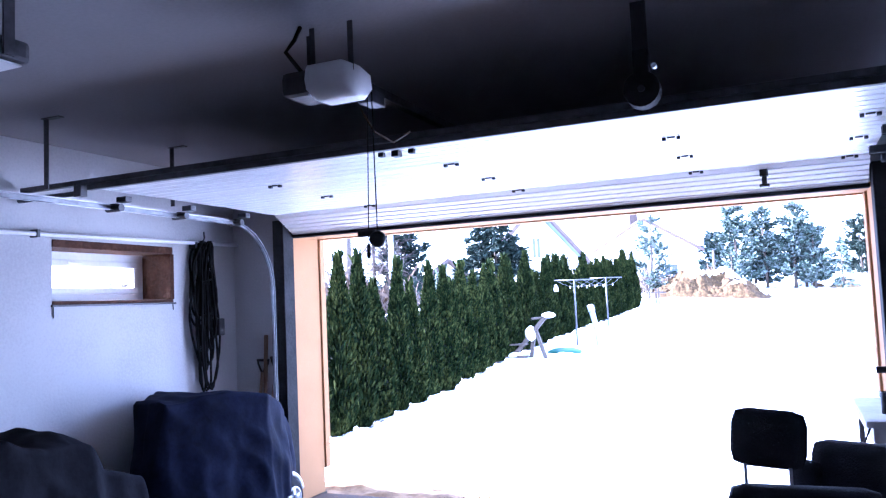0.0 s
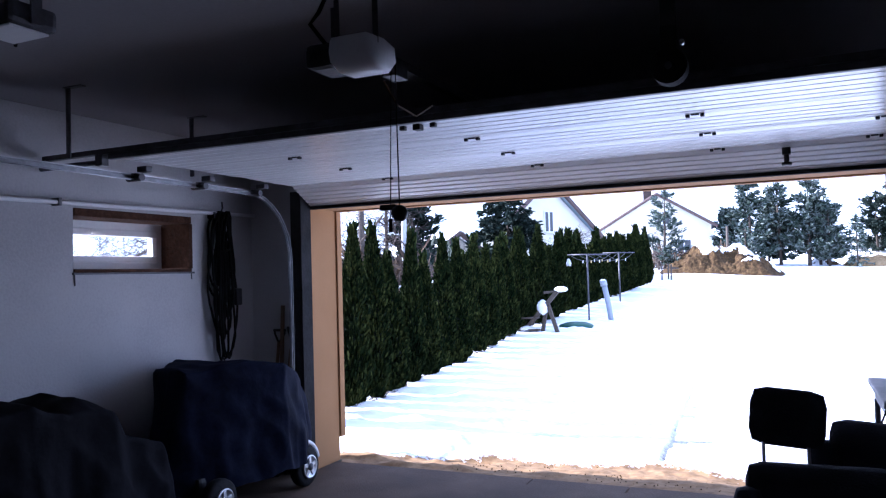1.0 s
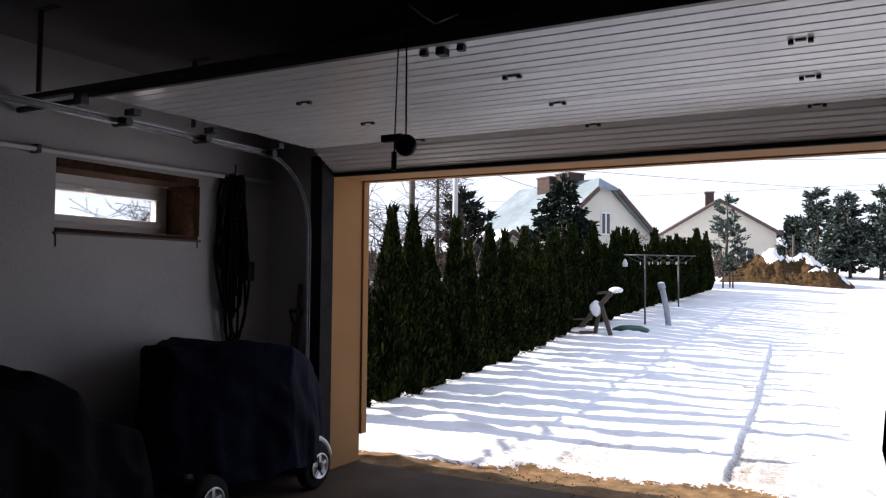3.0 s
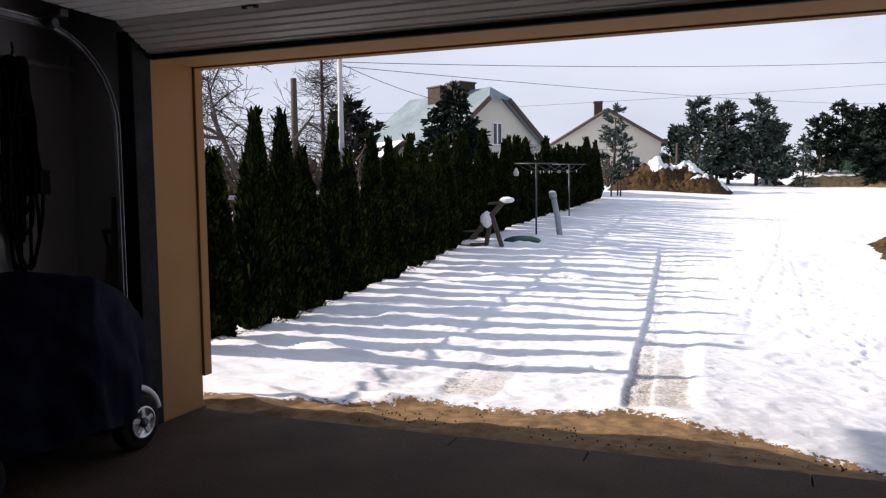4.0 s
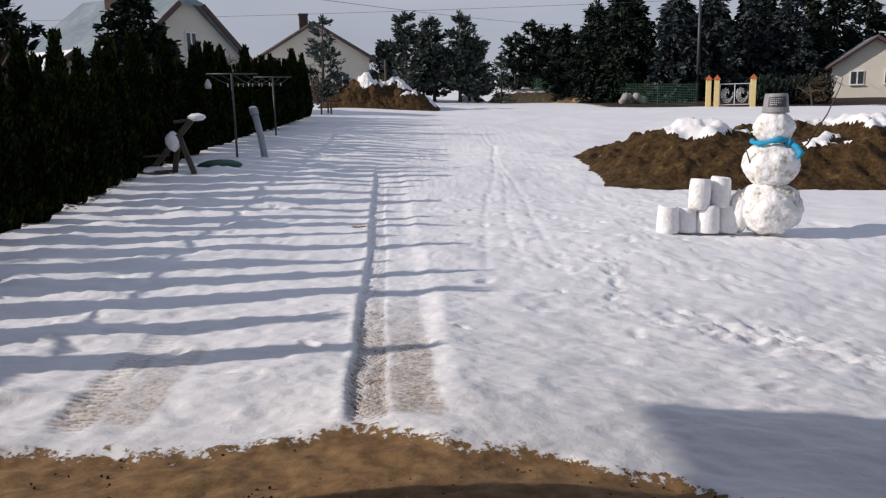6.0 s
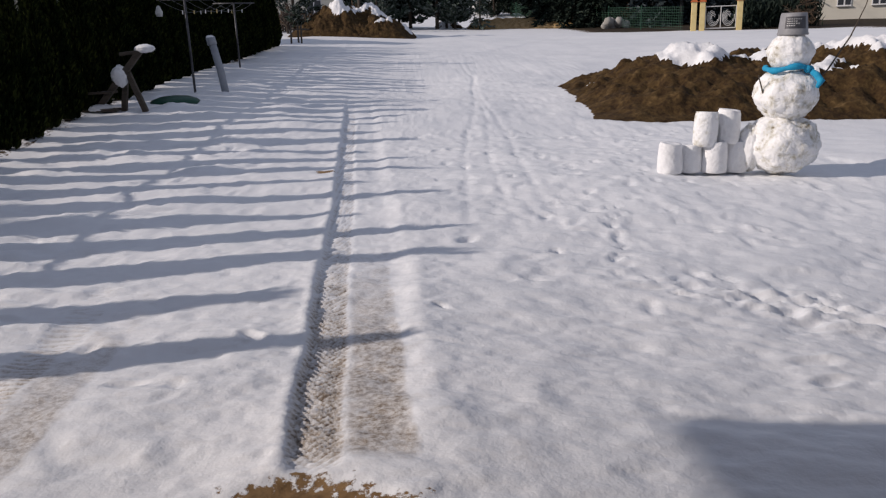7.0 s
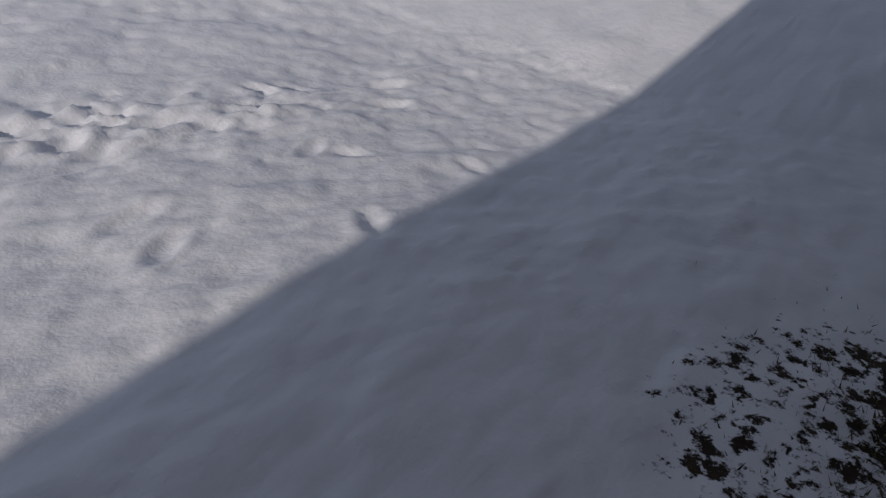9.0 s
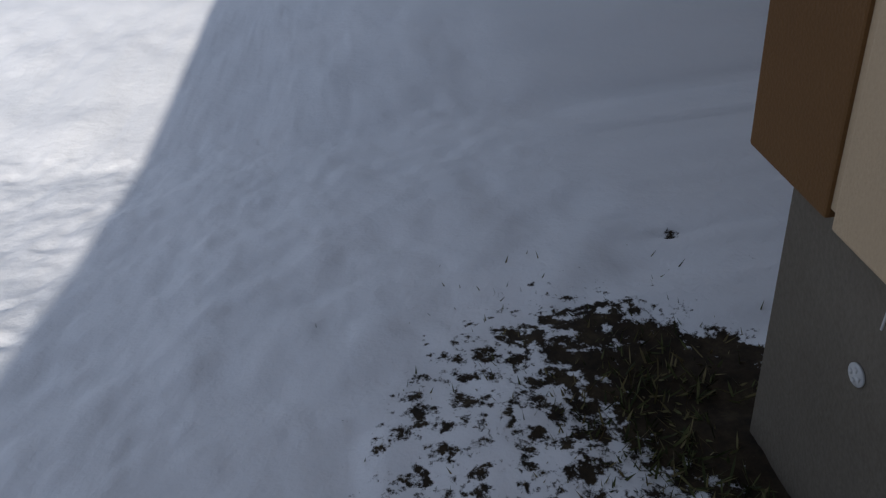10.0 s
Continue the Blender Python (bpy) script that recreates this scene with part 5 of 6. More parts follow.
# ---------------------------------------------------------------- earth heaps
def heap(name, label, x0, x1, y0, y1, height, seed, crest, snowy, earth=SOIL):
    """A heap of clay on the ground, with snow lying in its hollows as a sheet of its own."""
    nx, ny = 170, 120
    xs, ys = np.linspace(x0, x1, nx), np.linspace(y0, y1, ny)
    X, Y = np.meshgrid(xs, ys)
    u, v = (X - x0) / (x1 - x0), (Y - y0) / (y1 - y0)
    rise = np.interp(u, [c[0] for c in crest], [c[1] for c in crest])
    shape = rise * np.clip(1 - np.abs((v - 0.5) * 2) ** 2.2, 0, 1) ** 0.8
    s = 3.0 / (y1 - y0)
    H = height * shape * (1 + 0.28 * fbm(X * 1.6 * s + seed, Y * 1.6 * s, seed)) + (0.10 * height * fbm(X * 5 * s, Y * 5 * s, seed + 5) + 0.06 * fbm(X * 4.5, Y * 4.5, seed + 9) - 0.05 * np.abs(fbm(X * 7, Y * 7, seed + 19))) * np.clip(shape * 3, 0, 1)
    Z = level(X, Y) - 0.06 + np.clip(H, 0, None) * 1.0
    Z = np.where((u <= 0) | (u >= 1) | (v <= 0) | (v >= 1), level(X, Y) - 0.25, Z)
    idx = np.arange(nx * ny).reshape(ny, nx)
    quads = np.stack([idx[:-1, :-1].ravel(), idx[:-1, 1:].ravel(), idx[1:, 1:].ravel(), idx[1:, :-1].ravel()], 1)
    h = thing(name, (0, 0, 0), label, "earth heap")
    part("earth", Mesh().add(np.stack([X.ravel(), Y.ravel(), Z.ravel()], 1).tolist(), quads.tolist()), earth, h, "", True)
    gy, gx = np.gradient(height * shape, ys, xs)
    cover = 0.55 * fbm(X * 1.1 * s + 7, Y * 1.1 * s, seed + 11, 5) + snowy[0] * gy + snowy[1] * gx + snowy[2] * (H / height) + snowy[3]
    good = cover > 0
    pick = good.ravel()[quads].sum(1) >= 3
    used = np.unique(quads[pick])
    if len(used):
        remap = -np.ones(nx * ny, int)
        remap[used] = np.arange(len(used))
        P = np.stack([X.ravel(), Y.ravel(), Z.ravel() + 0.006 * height + 0.035 * height * np.clip(cover.ravel(), 0, 0.8)], 1)[used]
        faces = remap[quads[pick]]
        mark = np.arange(len(used))
        for _ in range(400):
            low = mark[faces].min(1)
            before = mark.copy()
            for k in range(4):
                np.minimum.at(mark, faces[:, k], low)
            mark = mark[mark]
            if (mark == before).all():
                break
        owner = mark[faces[:, 0]]
        for key in np.unique(owner):
            own = faces[owner == key]
            if len(own) < 16:
                continue
            ids, inverse = np.unique(own, return_inverse=True)
            part("snow_patch", Mesh().add(P[ids].tolist(), inverse.reshape(own.shape).tolist()), PACKED, h, "patch of snow", True)


heap("earth_mound", "brown turfy earth mound with patches of snow", 3.0, 12.5, 18.2, 24.5, 1.0, 3, [(0, 0.0), (0.06, 0.3), (0.16, 0.75), (0.3, 0.95), (0.55, 1.0), (0.8, 0.9), (1, 0.0)], (0.45, 0.30, 0.95, -0.88))
heap("earth_heap", "large brown earth heap capped with snow", -7.8, 0.1, 52.5, 60.0, 1.85, 9, [(0, 0.0), (0.12, 0.4), (0.28, 0.95), (0.65, 1.0), (0.85, 0.55), (1, 0.0)], (0.1, -0.5, 1.2, -1.05))

# ---------------------------------------------------------------- snow figure and blocks (a plain stack of snow balls)
sx, sy = 4.03, 13.77
sz = at_ground(sx, sy) - 0.03
sm = Mesh()
sm.lump((sx, sy, sz + 0.37), 0.435, 1, 0.10, 2.2, 44, 66, (1, 1, 0.88))
sm.lump((sx + 0.01, sy, sz + 0.99), 0.385, 2, 0.09, 2.4, 40, 60, (1, 1, 0.86))
sm.lump((sx + 0.02, sy, sz + 1.49), 0.268, 3, 0.08, 2.6, 34, 52, (1, 1, 0.90))
sm.lump((sx - 0.40, sy + 0.03, sz + 0.33), 0.17, 7, 0.12, 2.6, 20, 30, (0.8, 1, 1.8))
FIG = Matrix.Translation((sx, sy, sz)) @ Matrix.Diagonal((0.87, 0.87, 0.87, 1)) @ Matrix.Translation((-sx, -sy, -sz))
figure = solid("snow_figure", sm, DIRTY_SNOW, "three-ball snow figure speckled with soil on the snowy yard", "snow figure", "", True)
figure.matrix_world = FIG
bk = thing("bucket_hat", (sx + 0.03, sy, sz + 1.70), "upturned grey plastic bucket on the snow figure", "bucket")
part("bucket", Mesh().lathe([(0.178, 0.0), (0.182, 0.02), (0.174, 0.03), (0.150, 0.25), (0.142, 0.265), (0.0, 0.265)], 30), BUCKET, bk, "", True)
lb = Mesh()
for i in range(9):
    a0, a1 = radians(-150 + 10 * i), radians(-140 + 10 * i)
    lb.add([(0.1695 * math.cos(a0), 0.1695 * math.sin(a0), 0.08), (0.1695 * math.cos(a1), 0.1695 * math.sin(a1), 0.08), (0.1555 * math.cos(a1), 0.1555 * math.sin(a1), 0.22), (0.1555 * math.cos(a0), 0.1555 * math.sin(a0), 0.22)], [(0, 1, 2, 3)])
part("bucket_label", lb, STEEL, bk, "dark printed label band")
lb2 = Mesh()
for i, (w, z) in enumerate(((8, 0.19), (6, 0.165), (7, 0.14), (5, 0.115))):
    r = 0.1785 - 0.105 * z
    for j in range(w - 1):
        a0, a1 = radians(-142 + 9 * j), radians(-136 + 9 * j)
        lb2.add([(r * math.cos(a0), r * math.sin(a0), z - 0.006), (r * math.cos(a1), r * math.sin(a1), z - 0.006), (r * math.cos(a1), r * math.sin(a1), z + 0.006), (r * math.cos(a0), r * math.sin(a0), z + 0.006)], [(0, 1, 2, 3)])
part("label_print", lb2, CONC_L, bk, "pale bars of print")
sc = thing("scarf", (sx + 0.01, sy, sz + 1.30), "turquoise cloth scarf tied round the snow figure", "scarf")
ring = [(0.262 * math.cos(a), 0.262 * math.sin(a), 0.02 * math.sin(3 * a) - 0.02 * math.sin(a)) for a in np.linspace(0, 2 * math.pi, 33)]
part("wrap", Mesh().tube(ring, [0.034 + 0.008 * math.sin(5 * i) for i in range(33)], 10, False), SCARF, sc, "", True)
part("scarf_tail", Mesh().tube([(0.15, -0.24, -0.01), (0.20, -0.31, -0.06), (0.25, -0.35, -0.14), (0.19, -0.38, -0.21)], [0.03, 0.042, 0.045, 0.02], 10), SCARF, sc, "", True)
part("scarf_knot", Mesh().lump((0.12, -0.25, 0.0), 0.045, 4, 0.12, 3, 12, 18), SCARF, sc, "", True)
sticks = []
st = thing("stick_arm", (sx - 0.33, sy - 0.12, sz + 0.78), "thin brown stick pushed into the snow figure", "stick", "sticks")
part("twig", Mesh().tube([(0.10, 0.05, 0.0), (0.0, 0, 0.22), (-0.09, -0.02, 0.46)], [0.013, 0.011, 0.007], 7), BARK, st)
sticks.append(st)
st = thing("stick_arm", (sx + 0.36, sy - 0.05, sz + 1.05), "long bent bare stick pushed into the snow figure", "stick", "sticks")
part("twig", Mesh().tube([(-0.1, 0.03, 0.0), (0.12, 0, 0.22), (0.36, -0.02, 0.62), (0.50, -0.04, 0.98), (0.53, -0.04, 1.12)], [0.012, 0.011, 0.009, 0.006, 0.004], 7), BARK, st)
sticks.append(st)

for ob in (bk, sc, *sticks):
    ob.matrix_world = FIG @ ob.matrix_world

BL = [(2.79, 0.0, 0.14, 0.33), (3.04, 0.0, 0.135, 0.31), (3.29, 0.0, 0.145, 0.33), (3.55, 0.0, 0.135, 0.35), (3.17, 0.30, 0.135, 0.36), (3.43, 0.32, 0.135, 0.36)]
for i, (bx, bz, r, h) in enumerate(BL):
    by = 13.78 + (0.05 if i % 2 else 0.0)
    g = at_ground(bx, by) - 0.02
    b = Mesh()
    prof = [(0.0, 0.0), (r * 0.92, 0.0), (r, 0.03), (r * 0.98, h * 0.5), (r * 0.90, h - 0.03), (r * 0.82, h), (0.0, h - 0.01)]
    rows_ = [(prof[j][0] + (prof[j + 1][0] - prof[j][0]) * q / 4, prof[j][1] + (prof[j + 1][1] - prof[j][1]) * q / 4) for j in range(len(prof) - 1) for q in range(4)] + [prof[-1]]
    b.lathe(rows_, 30, pose(bx, by, g + bz, rng.uniform(-3, 3), rng.uniform(-3, 3), 40 * i), 0.10, i)
    solid("snow_block", b, DIRTY_SNOW if i == 4 else PACKED, "bucket-shaped block of packed snow smeared with soil" if i == 4 else "bucket-shaped block of packed snow", "snow block", "", True)["group"] = "snow blocks"

# ---------------------------------------------------------------- by the hedge
dz = lambda x, y: at_ground(x, y)
dry = thing("clothes_line", (-4.46, 21.35, dz(-4.46, 21.35)), "dark steel clothes line stand with cords and pegs", "clothes line")
part("post", Mesh().tube([(0, 0, -0.1), (0, 0, 1.86)], 0.024, 10), STEEL, dry, "", True)
part("crossbar", Mesh().tube([(-0.55, 0, 1.86), (0.55, 0.0, 1.84)], 0.018, 8), STEEL, dry, "", True)
ox, oy = -0.36, 5.9
oz = dz(-4.82, 27.25) - dz(-4.46, 21.35)
part("post", Mesh().tube([(ox, oy, -0.1 + oz), (ox, oy, 1.80 + oz)], 0.024, 10), STEEL, dry, "", True)
part("crossbar", Mesh().tube([(ox - 0.55, oy, 1.80 + oz), (ox + 0.55, oy, 1.78 + oz)], 0.018, 8), STEEL, dry, "", True)
for i in range(5):
    u = -0.5 + 0.25 * i
    pts = [(u + (ox) * f, oy * f, 1.85 + (oz - 0.06) * f - 0.22 * math.sin(math.pi * f)) for f in np.linspace(0, 1, 13)]
    c = part("cord", Mesh().tube(pts, 0.004, 5, False), WIRE, dry)
    for f in (4, 8):
        p = pts[f]
        part("peg", Mesh().box(p[0] - 0.008, p[0] + 0.008, p[1] - 0.014, p[1] + 0.014, p[2] - 0.07, p[2] + 0.01, 0.003), CREAM if (i + f) % 2 else WHITEP, c)
part("peg_bag", Mesh().lathe([(0.0, 0.0), (0.06, 0.0), (0.075, 0.08), (0.03, 0.19), (0.0, 0.21)], 12, pose(-0.52, 0, 1.55)), CONC_L, dry, "pale cloth peg bag", True)
pp = thing("standing_pipe", (-3.95, 21.6, dz(-3.95, 21.6)), "grey plastic pipe standing tilted in the snow", "pipe")
part("pipe_body", Mesh().tube([(0.06, 0, -0.15), (-0.02, 0, 0.5), (-0.13, 0.02, 1.02)], 0.075, 16).tube([(-0.13, 0.02, 1.0), (-0.16, 0.02, 1.14)], 0.095, 16), PIPEG, pp, "", True)
part("snow_cap", Mesh().lump((-0.16, 0.02, 1.14), 0.09, 5, 0.1, squash=(1, 1, 0.5)), PACKED, pp, "", True)
ld = thing("round_lid", (-4.5, 20.1, dz(-4.5, 20.1) + 0.03), "green plastic domed lid lying in the snow", "lid")
part("lid_dome", Mesh().lathe([(0.44, -0.05), (0.45, 0.02), (0.40, 0.06), (0.25, 0.11), (0.0, 0.13)], 28), GREENP, ld, "", True)
se = thing("seesaw_rider", (-5.02, 18.95, dz(-5.02, 18.95)), "weathered wooden garden rocker half covered in snow", "garden rocker")
part("beam", Mesh().box(-0.05, 0.05, -0.05, 0.05, 0.0, 1.25, 0.012, pose(-0.42, 0, 0.12, 0, 42, 0)), WOOD_OLD, se)
part("support", Mesh().box(-0.045, 0.045, -0.045, 0.045, 0.0, 0.72, 0.012, pose(0.36, 0.0, 0.0, 0, -18, 0)), WOOD_OLD, se)
part("support", Mesh().box(-0.045, 0.045, -0.045, 0.045, 0.0, 0.55, 0.012, pose(-0.05, 0.1, 0.0, 0, 10, 0)), WOOD_OLD, se)
part("seat_board", Mesh().box(-0.62, -0.12, -0.14, 0.14, 0.34, 0.38, 0.01), WOOD_OLD, se)
part("foot_board", Mesh().box(-0.75, -0.1, -0.12, 0.12, 0.04, 0.09, 0.01), WOOD_OLD, se)
part("handlebar", Mesh().tube([(0.05, -0.02, 0.98), (0.5, 0.0, 1.02)], 0.03, 8), WOOD_OLD, se)
part("snow_cap", Mesh().lump((0.48, 0, 1.06), 0.14, 6, 0.15, squash=(1.2, 0.8, 0.5)), PACKED, se, "", True)
part("snow_cap", Mesh().lump((0.0, 0, 0.62), 0.20, 8, 0.15, squash=(0.7, 0.5, 0.9)), PACKED, se, "", True)
part("snow_cap", Mesh().lump((-0.45, 0, 0.1), 0.2, 9, 0.15, squash=(1.2, 0.7, 0.4)), PACKED, se, "", True)
for i, (x, y) in enumerate(((-6.0, 44.2), (-5.55, 44.5), (-5.8, 45.2))):
    s = thing("wooden_stake", (x, y, dz(x, y)), "dark wooden stake at the end of the hedge", "stake", "stakes")
    part("stake", Mesh().tube([(0, 0, -0.1), (0.02, 0, 0.85)], 0.045, 8), WOOD_OLD, s)
    part("rail", Mesh().tube([(0, 0, 0.6), (0.4, 0.1, 0.62)], 0.03, 6), WOOD_OLD, s)

# garden fence behind the hedge
gf = thing("wire_fence", (0, 0, 0), "pale post and rail fence behind the hedge", "fence")
for k in range(15):
    y = 6.6 + 2.5 * k
    x = float(np.interp(y, [7, 9, 12, 15, 19, 41], [-4.75, -4.95, -5.2, -5.5, -5.68, -6.22])) - 0.75
    g = dz(x, y)
    part("fence_post", Mesh().box(x - 0.05, x + 0.05, y - 0.05, y + 0.05, g - 0.2, g + 1.6, 0.01), CONC_L, gf)
    if k < 14:
        y2 = y + 2.5
        x2 = float(np.interp(y2, [7, 9, 12, 15, 19, 41], [-4.75, -4.95, -5.2, -5.5, -5.68, -6.22])) - 0.75
        part("fence_rail", Mesh().tube([(x, y, g + 1.55), (x2, y2, dz(x2, y2) + 1.55)], 0.025, 6), CONC_L, gf)


# ---------------------------------------------------------------- houses
def house(name, label, x, y, turn, w, length, eave, ridge, clip, roof_mat, chimneys, windows):
    """A house with its gable towards local -y; w across the gable, length behind it."""
    h = thing(name, (x, y, at_ground(x, y)), label, "house", "", "", turn)
    hw = w / 2
    walls = Mesh().add([(-hw, 0, -0.5), (hw, 0, -0.5), (hw, length, -0.5), (-hw, length, -0.5), (-hw, 0, eave), (hw, 0, eave), (hw, length, eave), (-hw, length, eave), (0, 0, ridge - 0.1), (0, length, ridge - 0.1)],
                       [(0, 1, 5, 8, 4), (1, 2, 6, 5), (2, 3, 7, 9, 6), (3, 0, 4, 7)])
    part("wall", walls, HOUSE_W, h)
    o, th = 0.45, 0.16
    k = (ridge - eave) / hw
    for s in (-1, 1):
        xe, ze = s * (hw + o), eave - o * k
        xc, zc_ = s * clip / k, ridge - clip
        low = [(xe, -o, ze), (xe, length + o, ze), (0, length + o - clip, ridge), (0, -o + clip * 1.2, ridge), (xc, -o, zc_)]
        top = [(a, b, c + th) for a, b, c in low]
        r = part("roof", Mesh().add(top + low, [(0, 1, 2, 3, 4), (9, 8, 7, 6, 5), (0, 5, 6, 1), (0, 4, 9, 5), (1, 6, 7, 2)]), roof_mat, h)
        part("verge_board", Mesh().tube([(xe, -o - 0.03, ze), (xc, -o - 0.03, zc_ + 0.02)], 0.14, 6), ROOF_D, h, "dark brown verge board")
        part("gutter", Mesh().tube([(xe, -o, ze), (xe, length + o, ze)], 0.09, 8), ROOF_D, h)
    if clip:
        a = clip / k
        part("half_hip", Mesh().add([(-a, -o, ridge - clip + th), (a, -o, ridge - clip + th), (0, -o + clip * 1.2, ridge + th), (-a, -o, ridge - clip), (a, -o, ridge - clip)], [(0, 1, 2), (3, 4, 1, 0)]), roof_mat, h)
    for cx, cy, cw, ct in chimneys:
        c = part("chimney", Mesh().box(cx - cw / 2, cx + cw / 2, cy - 0.6, cy + 0.6, ridge - 1.5, ct, 0.02), BRICK, h)
        part("chimney_cap", Mesh().box(cx - cw / 2 - 0.06, cx + cw / 2 + 0.06, cy - 0.66, cy + 0.66, ct, ct + 0.09, 0.01), ROOF_D, c)
    for wx, wz, ww, wh in windows:
        wo_ = part("window", Mesh().box(wx - ww / 2, wx + ww / 2, -0.07, 0.05, wz, wz + wh, 0.01), WHITEP, h)
        for s in (-1, 1):
            part("pane", Mesh().box(wx + s * ww / 4 - ww / 4 + 0.06, wx + s * ww / 4 + ww / 4 - 0.06, -0.085, -0.06, wz + 0.08, wz + wh - 0.08), DARKGLASS, wo_)
        part("sill", Mesh().box(wx - ww / 2 - 0.06, wx + ww / 2 + 0.06, -0.16, -0.05, wz - 0.05, wz), CONC_L, wo_)
    return h


house("neighbour_house", "cream house with a pale snowy half-hipped roof", -12.6, 44.5, 60, 7.9, 8.0, 2.9, 6.05, 0.6, HOUSE_R, ((-0.2, 2.6, 1.2, 6.6), (-0.2, 4.4, 1.2, 6.55)), ((0.2, 2.9, 0.7, 1.3), (-2.2, 0.8, 1.1, 1.2), (1.9, 0.8, 1.1, 1.2)))
house("far_house", "pale far house with a low dark-edged roof", -10.2, 70.0, 12, 9.0, 9.0, 3.6, 6.3, 0.0, HOUSE_R, ((-0.7, 1.5, 0.7, 7.1),), ((0.4, 3.6, 1.4, 1.2), (-2.0, 1.0, 1.2, 1.3), (2.2, 1.0, 1.2, 1.3)))
house("far_cottage", "small pale house beyond the gate", 34.0, 66.0, -20, 6.0, 8.0, 2.6, 4.6, 0.0, HOUSE_R, (), ((-1.2, 1.0, 1.0, 1.1), (1.2, 1.0, 1.0, 1.1)))
sh_ = house("garden_shed", "small yellow shed with a snowy roof behind the hedge", -15.0, 36.5, 60, 3.2, 4.0, 1.9, 2.9, 0.0, PACKED, (), ((0, 0.8, 0.8, 0.8),))


# ---------------------------------------------------------------- poles, cables, fence and gate
def pole(x, y, h, label, r, material, arms=True):
    g = at_ground(x, y)
    p = thing("power_pole", (x, y, g), label, "power pole", "power poles")
    part("shaft", Mesh().tube([(0, 0, -0.3), (0, 0, h)], [r, r * 0.7], 10), material, p, "", True)
    if arms:
        part("crossarm", Mesh().box(-0.7, 0.7, -0.05, 0.05, h - 0.45, h - 0.35, 0.01), STEEL, p)
        for u in (-0.6, -0.2, 0.2, 0.6):
            part("insulator", Mesh().lathe([(0.02, 0), (0.05, 0.03), (0.03, 0.09), (0.05, 0.12), (0.0, 0.17)], 10, pose(u, 0, h - 0.35)), WHITEP, p, "", True)
    return (x, y, g + h)


P1 = pole(-13.4, 27.8, 5.9, "pale concrete power pole behind the hedge", 0.13, CONC_L, False)
pole(-15.0, 27.2, 5.1, "short brown wooden pole behind the hedge", 0.16, WOOD_OLD, False)
P2 = pole(20.2, 66.0, 9.3, "tall grey power pole with crossarms among the spruces", 0.14, STEEL)
pole(-3.9, 62.5, 3.2, "short wooden pole by the far house", 0.12, WOOD_OLD, False)


def cable(a, b, sag, label):
    pts = [Vector(a).lerp(Vector(b), f) - Vector((0, 0, sag * 4 * f * (1 - f))) for f in np.linspace(0, 1, 25)]
    c = thing("overhead_cable", (0, 0, 0), label, "cable", "overhead cables")
    part("wire", Mesh().tube(pts, 0.013, 5, False), WIRE, c)


cable((P1[0], P1[1], P1[2] - 0.25), (P2[0] - 0.2, P2[1], P2[2] - 0.2), 0.5, "dark overhead power cable across the field")
cable((P1[0], P1[1], P1[2] - 0.4), (24, 120, 12.2), 0.6, "dark overhead power cable across the field")
cable((P1[0], P1[1], P1[2] - 0.3), (-13.6, 44.5, 6.2), 0.3, "dark service cable to the house")
cable((-60, 70, 9.3), (P2[0] - 0.6, P2[1], P2[2] - 1.6), 0.4, "dark overhead power cable across the field")
cable((P2[0], P2[1], P2[2] - 0.2), (40, 52, 9.5), 0.4, "dark overhead power cable across the field")

fn = thing("mesh_fence", (0, 0, 0), "green wire mesh fence along the field edge", "fence")
fence_pts = [(9.5, 96.0), (10.6, 90.0), (11.7, 84.0), (12.8, 78.5), (13.9, 73.0), (15.0, 67.5), (16.0, 62.0), (17.0, 56.0)]
for (xa, ya), (xb, yb) in zip(fence_pts, fence_pts[1:]):
    ga, gb = dz(xa, ya), dz(xb, yb)
    part("fence_post", Mesh().tube([(xa, ya, ga - 0.2), (xa, ya, ga + 1.6)], 0.04, 6), FENCE_G, fn)
    net = Mesh()
    for i in range(9):
        z = 0.1 + 0.17 * i
        net.tube([(xa, ya, ga + z), (xb, yb, gb + z)], 0.010, 3, False)
    for i in range(20):
        f = i / 20
        x, y, g = xa + (xb - xa) * f, ya + (yb - ya) * f, ga + (gb - ga) * f
        net.tube([(x, y, g + 0.1), (x, y, g + 1.5)], 0.008, 3, False)
    part("wire_net", net, FENCE_G, fn)

gz = dz(18.85, 54.7)
gt = thing("metal_gate", (18.85, 54.7, gz), "white ornamental metal gate between cream pillars", "gate", "", "", -14)
for x in (-1.55, -1.05, 1.15):
    pi_ = part("gate_pillar", Mesh().box(x - 0.16, x + 0.16, -0.16, 0.16, -0.3, 1.75, 0.02), CREAM, gt, "cream rendered pillar")
    part("pillar_cap", Mesh().add([(x - 0.22, -0.22, 1.75), (x + 0.22, -0.22, 1.75), (x + 0.22, 0.22, 1.75), (x - 0.22, 0.22, 1.75), (x, 0, 2.05)], [(0, 1, 4), (1, 2, 4), (2, 3, 4), (3, 0, 4), (3, 2, 1, 0)]), TILE_O, pi_, "orange pyramid cap")
gfm = Mesh()
for z in (0.15, 1.45):
    gfm.tube([(-0.85, 0, z), (0.95, 0, z)], 0.03, 6)
for x in (-0.85, 0.05, 0.95):
    gfm.tube([(x, 0, 0.15), (x, 0, 1.45)], 0.03, 6)
part("gate_frame", gfm, CONC_L, gt)
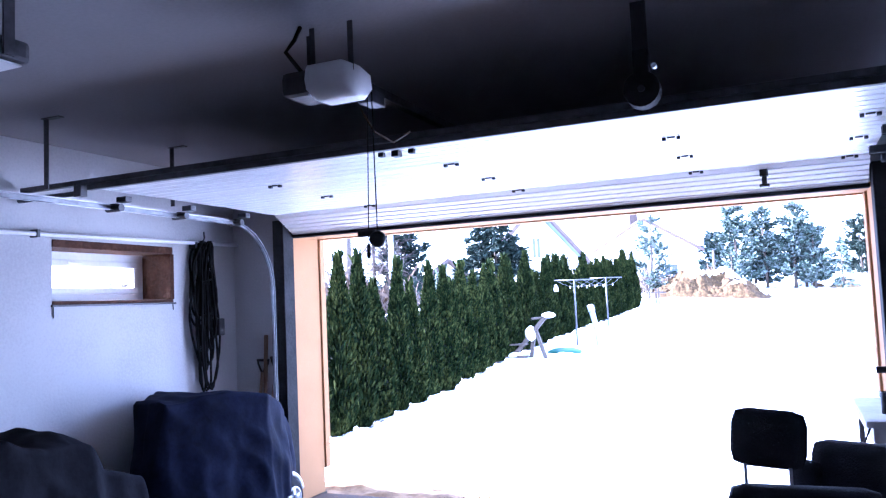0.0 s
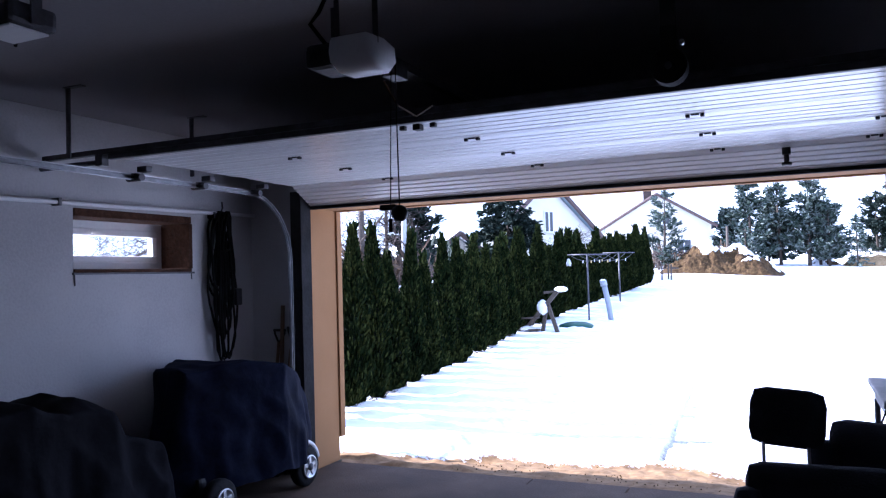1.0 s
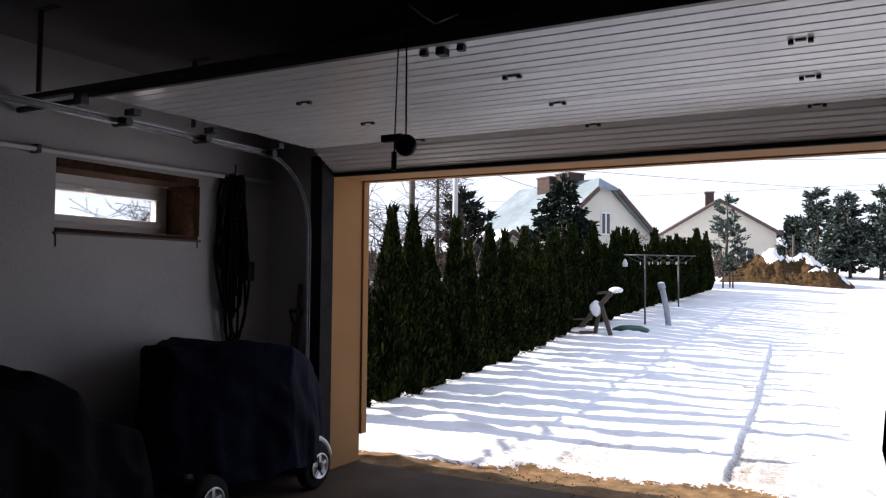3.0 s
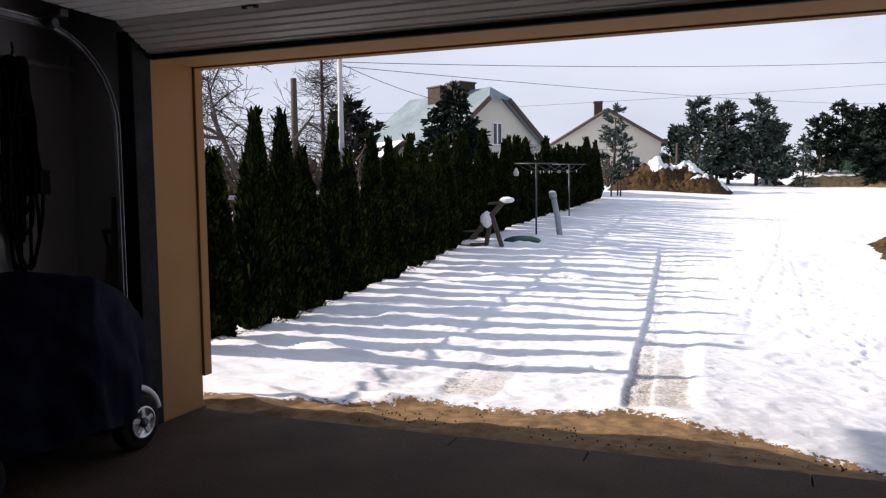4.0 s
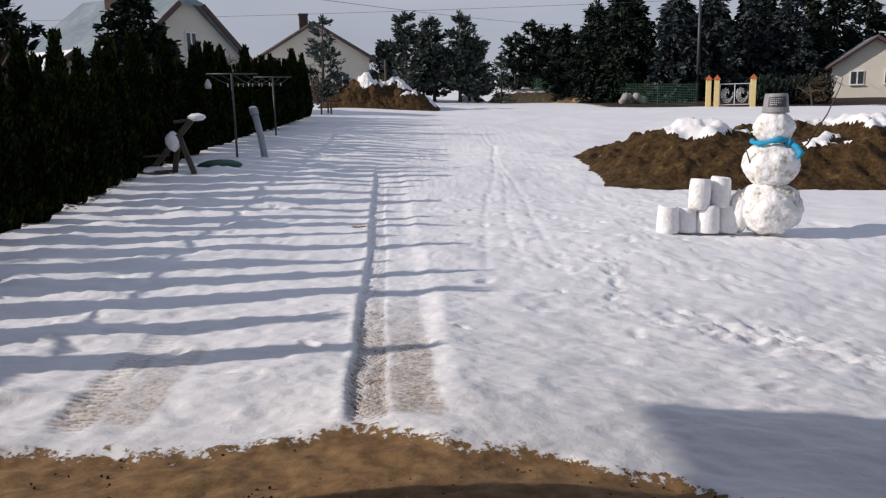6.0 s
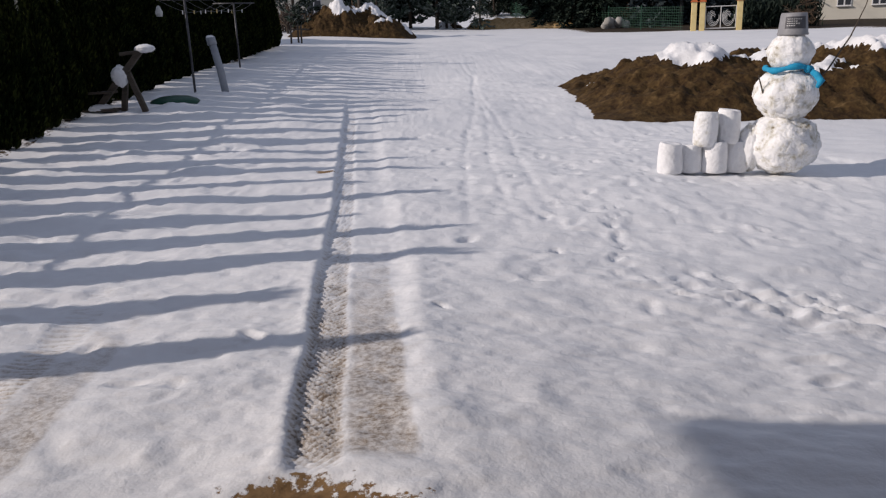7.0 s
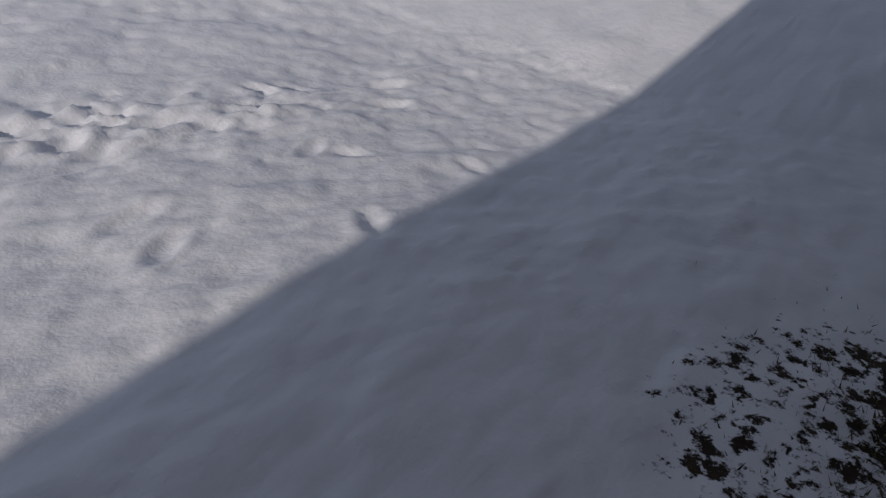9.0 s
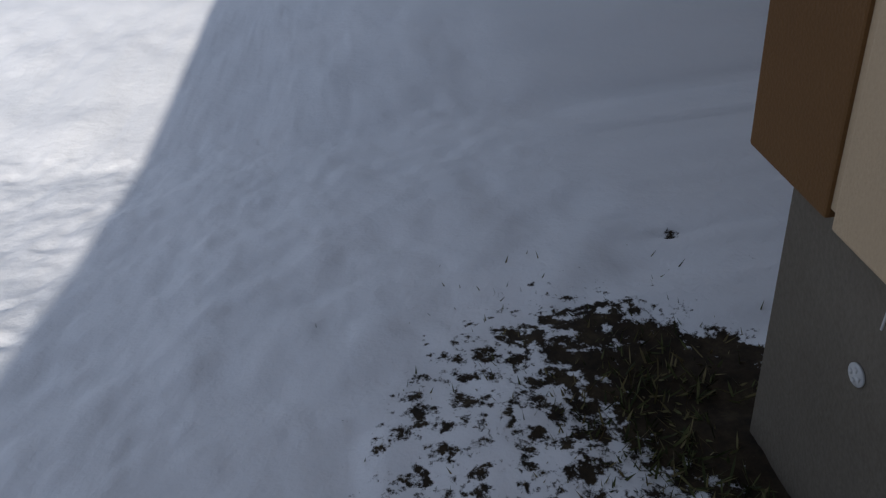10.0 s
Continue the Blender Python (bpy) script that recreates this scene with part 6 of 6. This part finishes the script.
for s in (-0.40, 0.50):
    for k in range(5):
        r = 0.10 + 0.07 * k
        part("scroll", Mesh().tube([(s + r * 0.95 * math.cos(a), 0, 0.80 + r * 1.35 * math.sin(a)) for a in np.linspace(0.6 * k, 0.6 * k + 4.2, 14)], 0.018, 5), CONC_L, gt)
rk = Mesh()
for k in range(7):
    rk.lump((14.4 + 0.45 * (k % 4) + rng.uniform(-0.1, 0.1), 65.6 + rng.uniform(-0.3, 0.3), dz(14.8, 65.6) + 0.15 + 0.28 * (k // 4)), 0.36, 40 + k, 0.3, 2, 10, 14)
solid("rock_pile", rk, STONE, "pile of grey rocks at the field edge", "rocks", "", True)
for k, (x, y) in enumerate(((7.3, 95.0), (8.9, 95.4))):
    rg = thing("concrete_ring", (x, y, dz(x, y)), "pale concrete pipe ring lying on its side", "concrete ring", "concrete rings")
    part("ring", Mesh().lathe([(0.68, -0.5), (0.82, -0.5), (0.82, 0.5), (0.68, 0.5), (0.68, -0.5)], 24, pose(0, 0, 0.8, 90, 0, 20)), CONC_L, rg, "", True)
heap("sand_bank", "low tan bank of sandy earth across the field", 4.3, 18.5, 71.0, 77.0, 1.0, 15, [(0, 0.0), (0.06, 0.7), (0.5, 0.85), (0.8, 1.0), (1, 0.0)], (0.25, 0.0, 0.9, -1.0), SANDY)
heap("snow_hump", "low hump of snow and earth in the field", 1.6, 4.4, 76.0, 79.0, 0.7, 17, [(0, 0.0), (0.3, 1.0), (0.7, 0.8), (1, 0.0)], (0.2, 0.0, 0.5, -0.2))

# grass and litter sticking out of the thin snow by the corner
rg_ = random.Random(77)
gv, gfc = [], []
for _ in range(3600):
    x, y = rg_.gauss(2.42, 0.36), rg_.gauss(6.66, 0.26)
    if y < 6.33 and x < 2.5 or x < 1.2 or y < 6.0:
        continue
    p = Vector((x, y, at_ground(x, y) - 0.045))
    needle(gv, gfc, p, Vector((rg_.gauss(0, 0.8), rg_.gauss(0, 0.8), 0.7)), rg_.uniform(0.025, 0.08), rg_.uniform(0.003, 0.008), rg_)
solid("grass_tufts", Mesh().add(gv, gfc), GRASS, "dark winter grass poking through thin snow", "grass", "stuff")
cl, crg = Mesh(), random.Random(78)
for _ in range(300):
    x, y = crg.uniform(-2.4, 1.2), 6.5 + abs(crg.gauss(0, 0.55))
    if y > float(np.interp(x, [-2.4, -1.6, -0.5, 1.2], [6.9, 7.3, 7.65, 7.75])):
        continue
    r = crg.uniform(0.004, 0.012)
    cl.lump((x, y, at_ground(x, y) - 0.03), r * 0.6, crg.randint(0, 99), 0.25, 2, 4, 6)
solid("soil_crumbs", cl, SOIL, "crumbs and clods of sandy soil", "soil", "stuff")
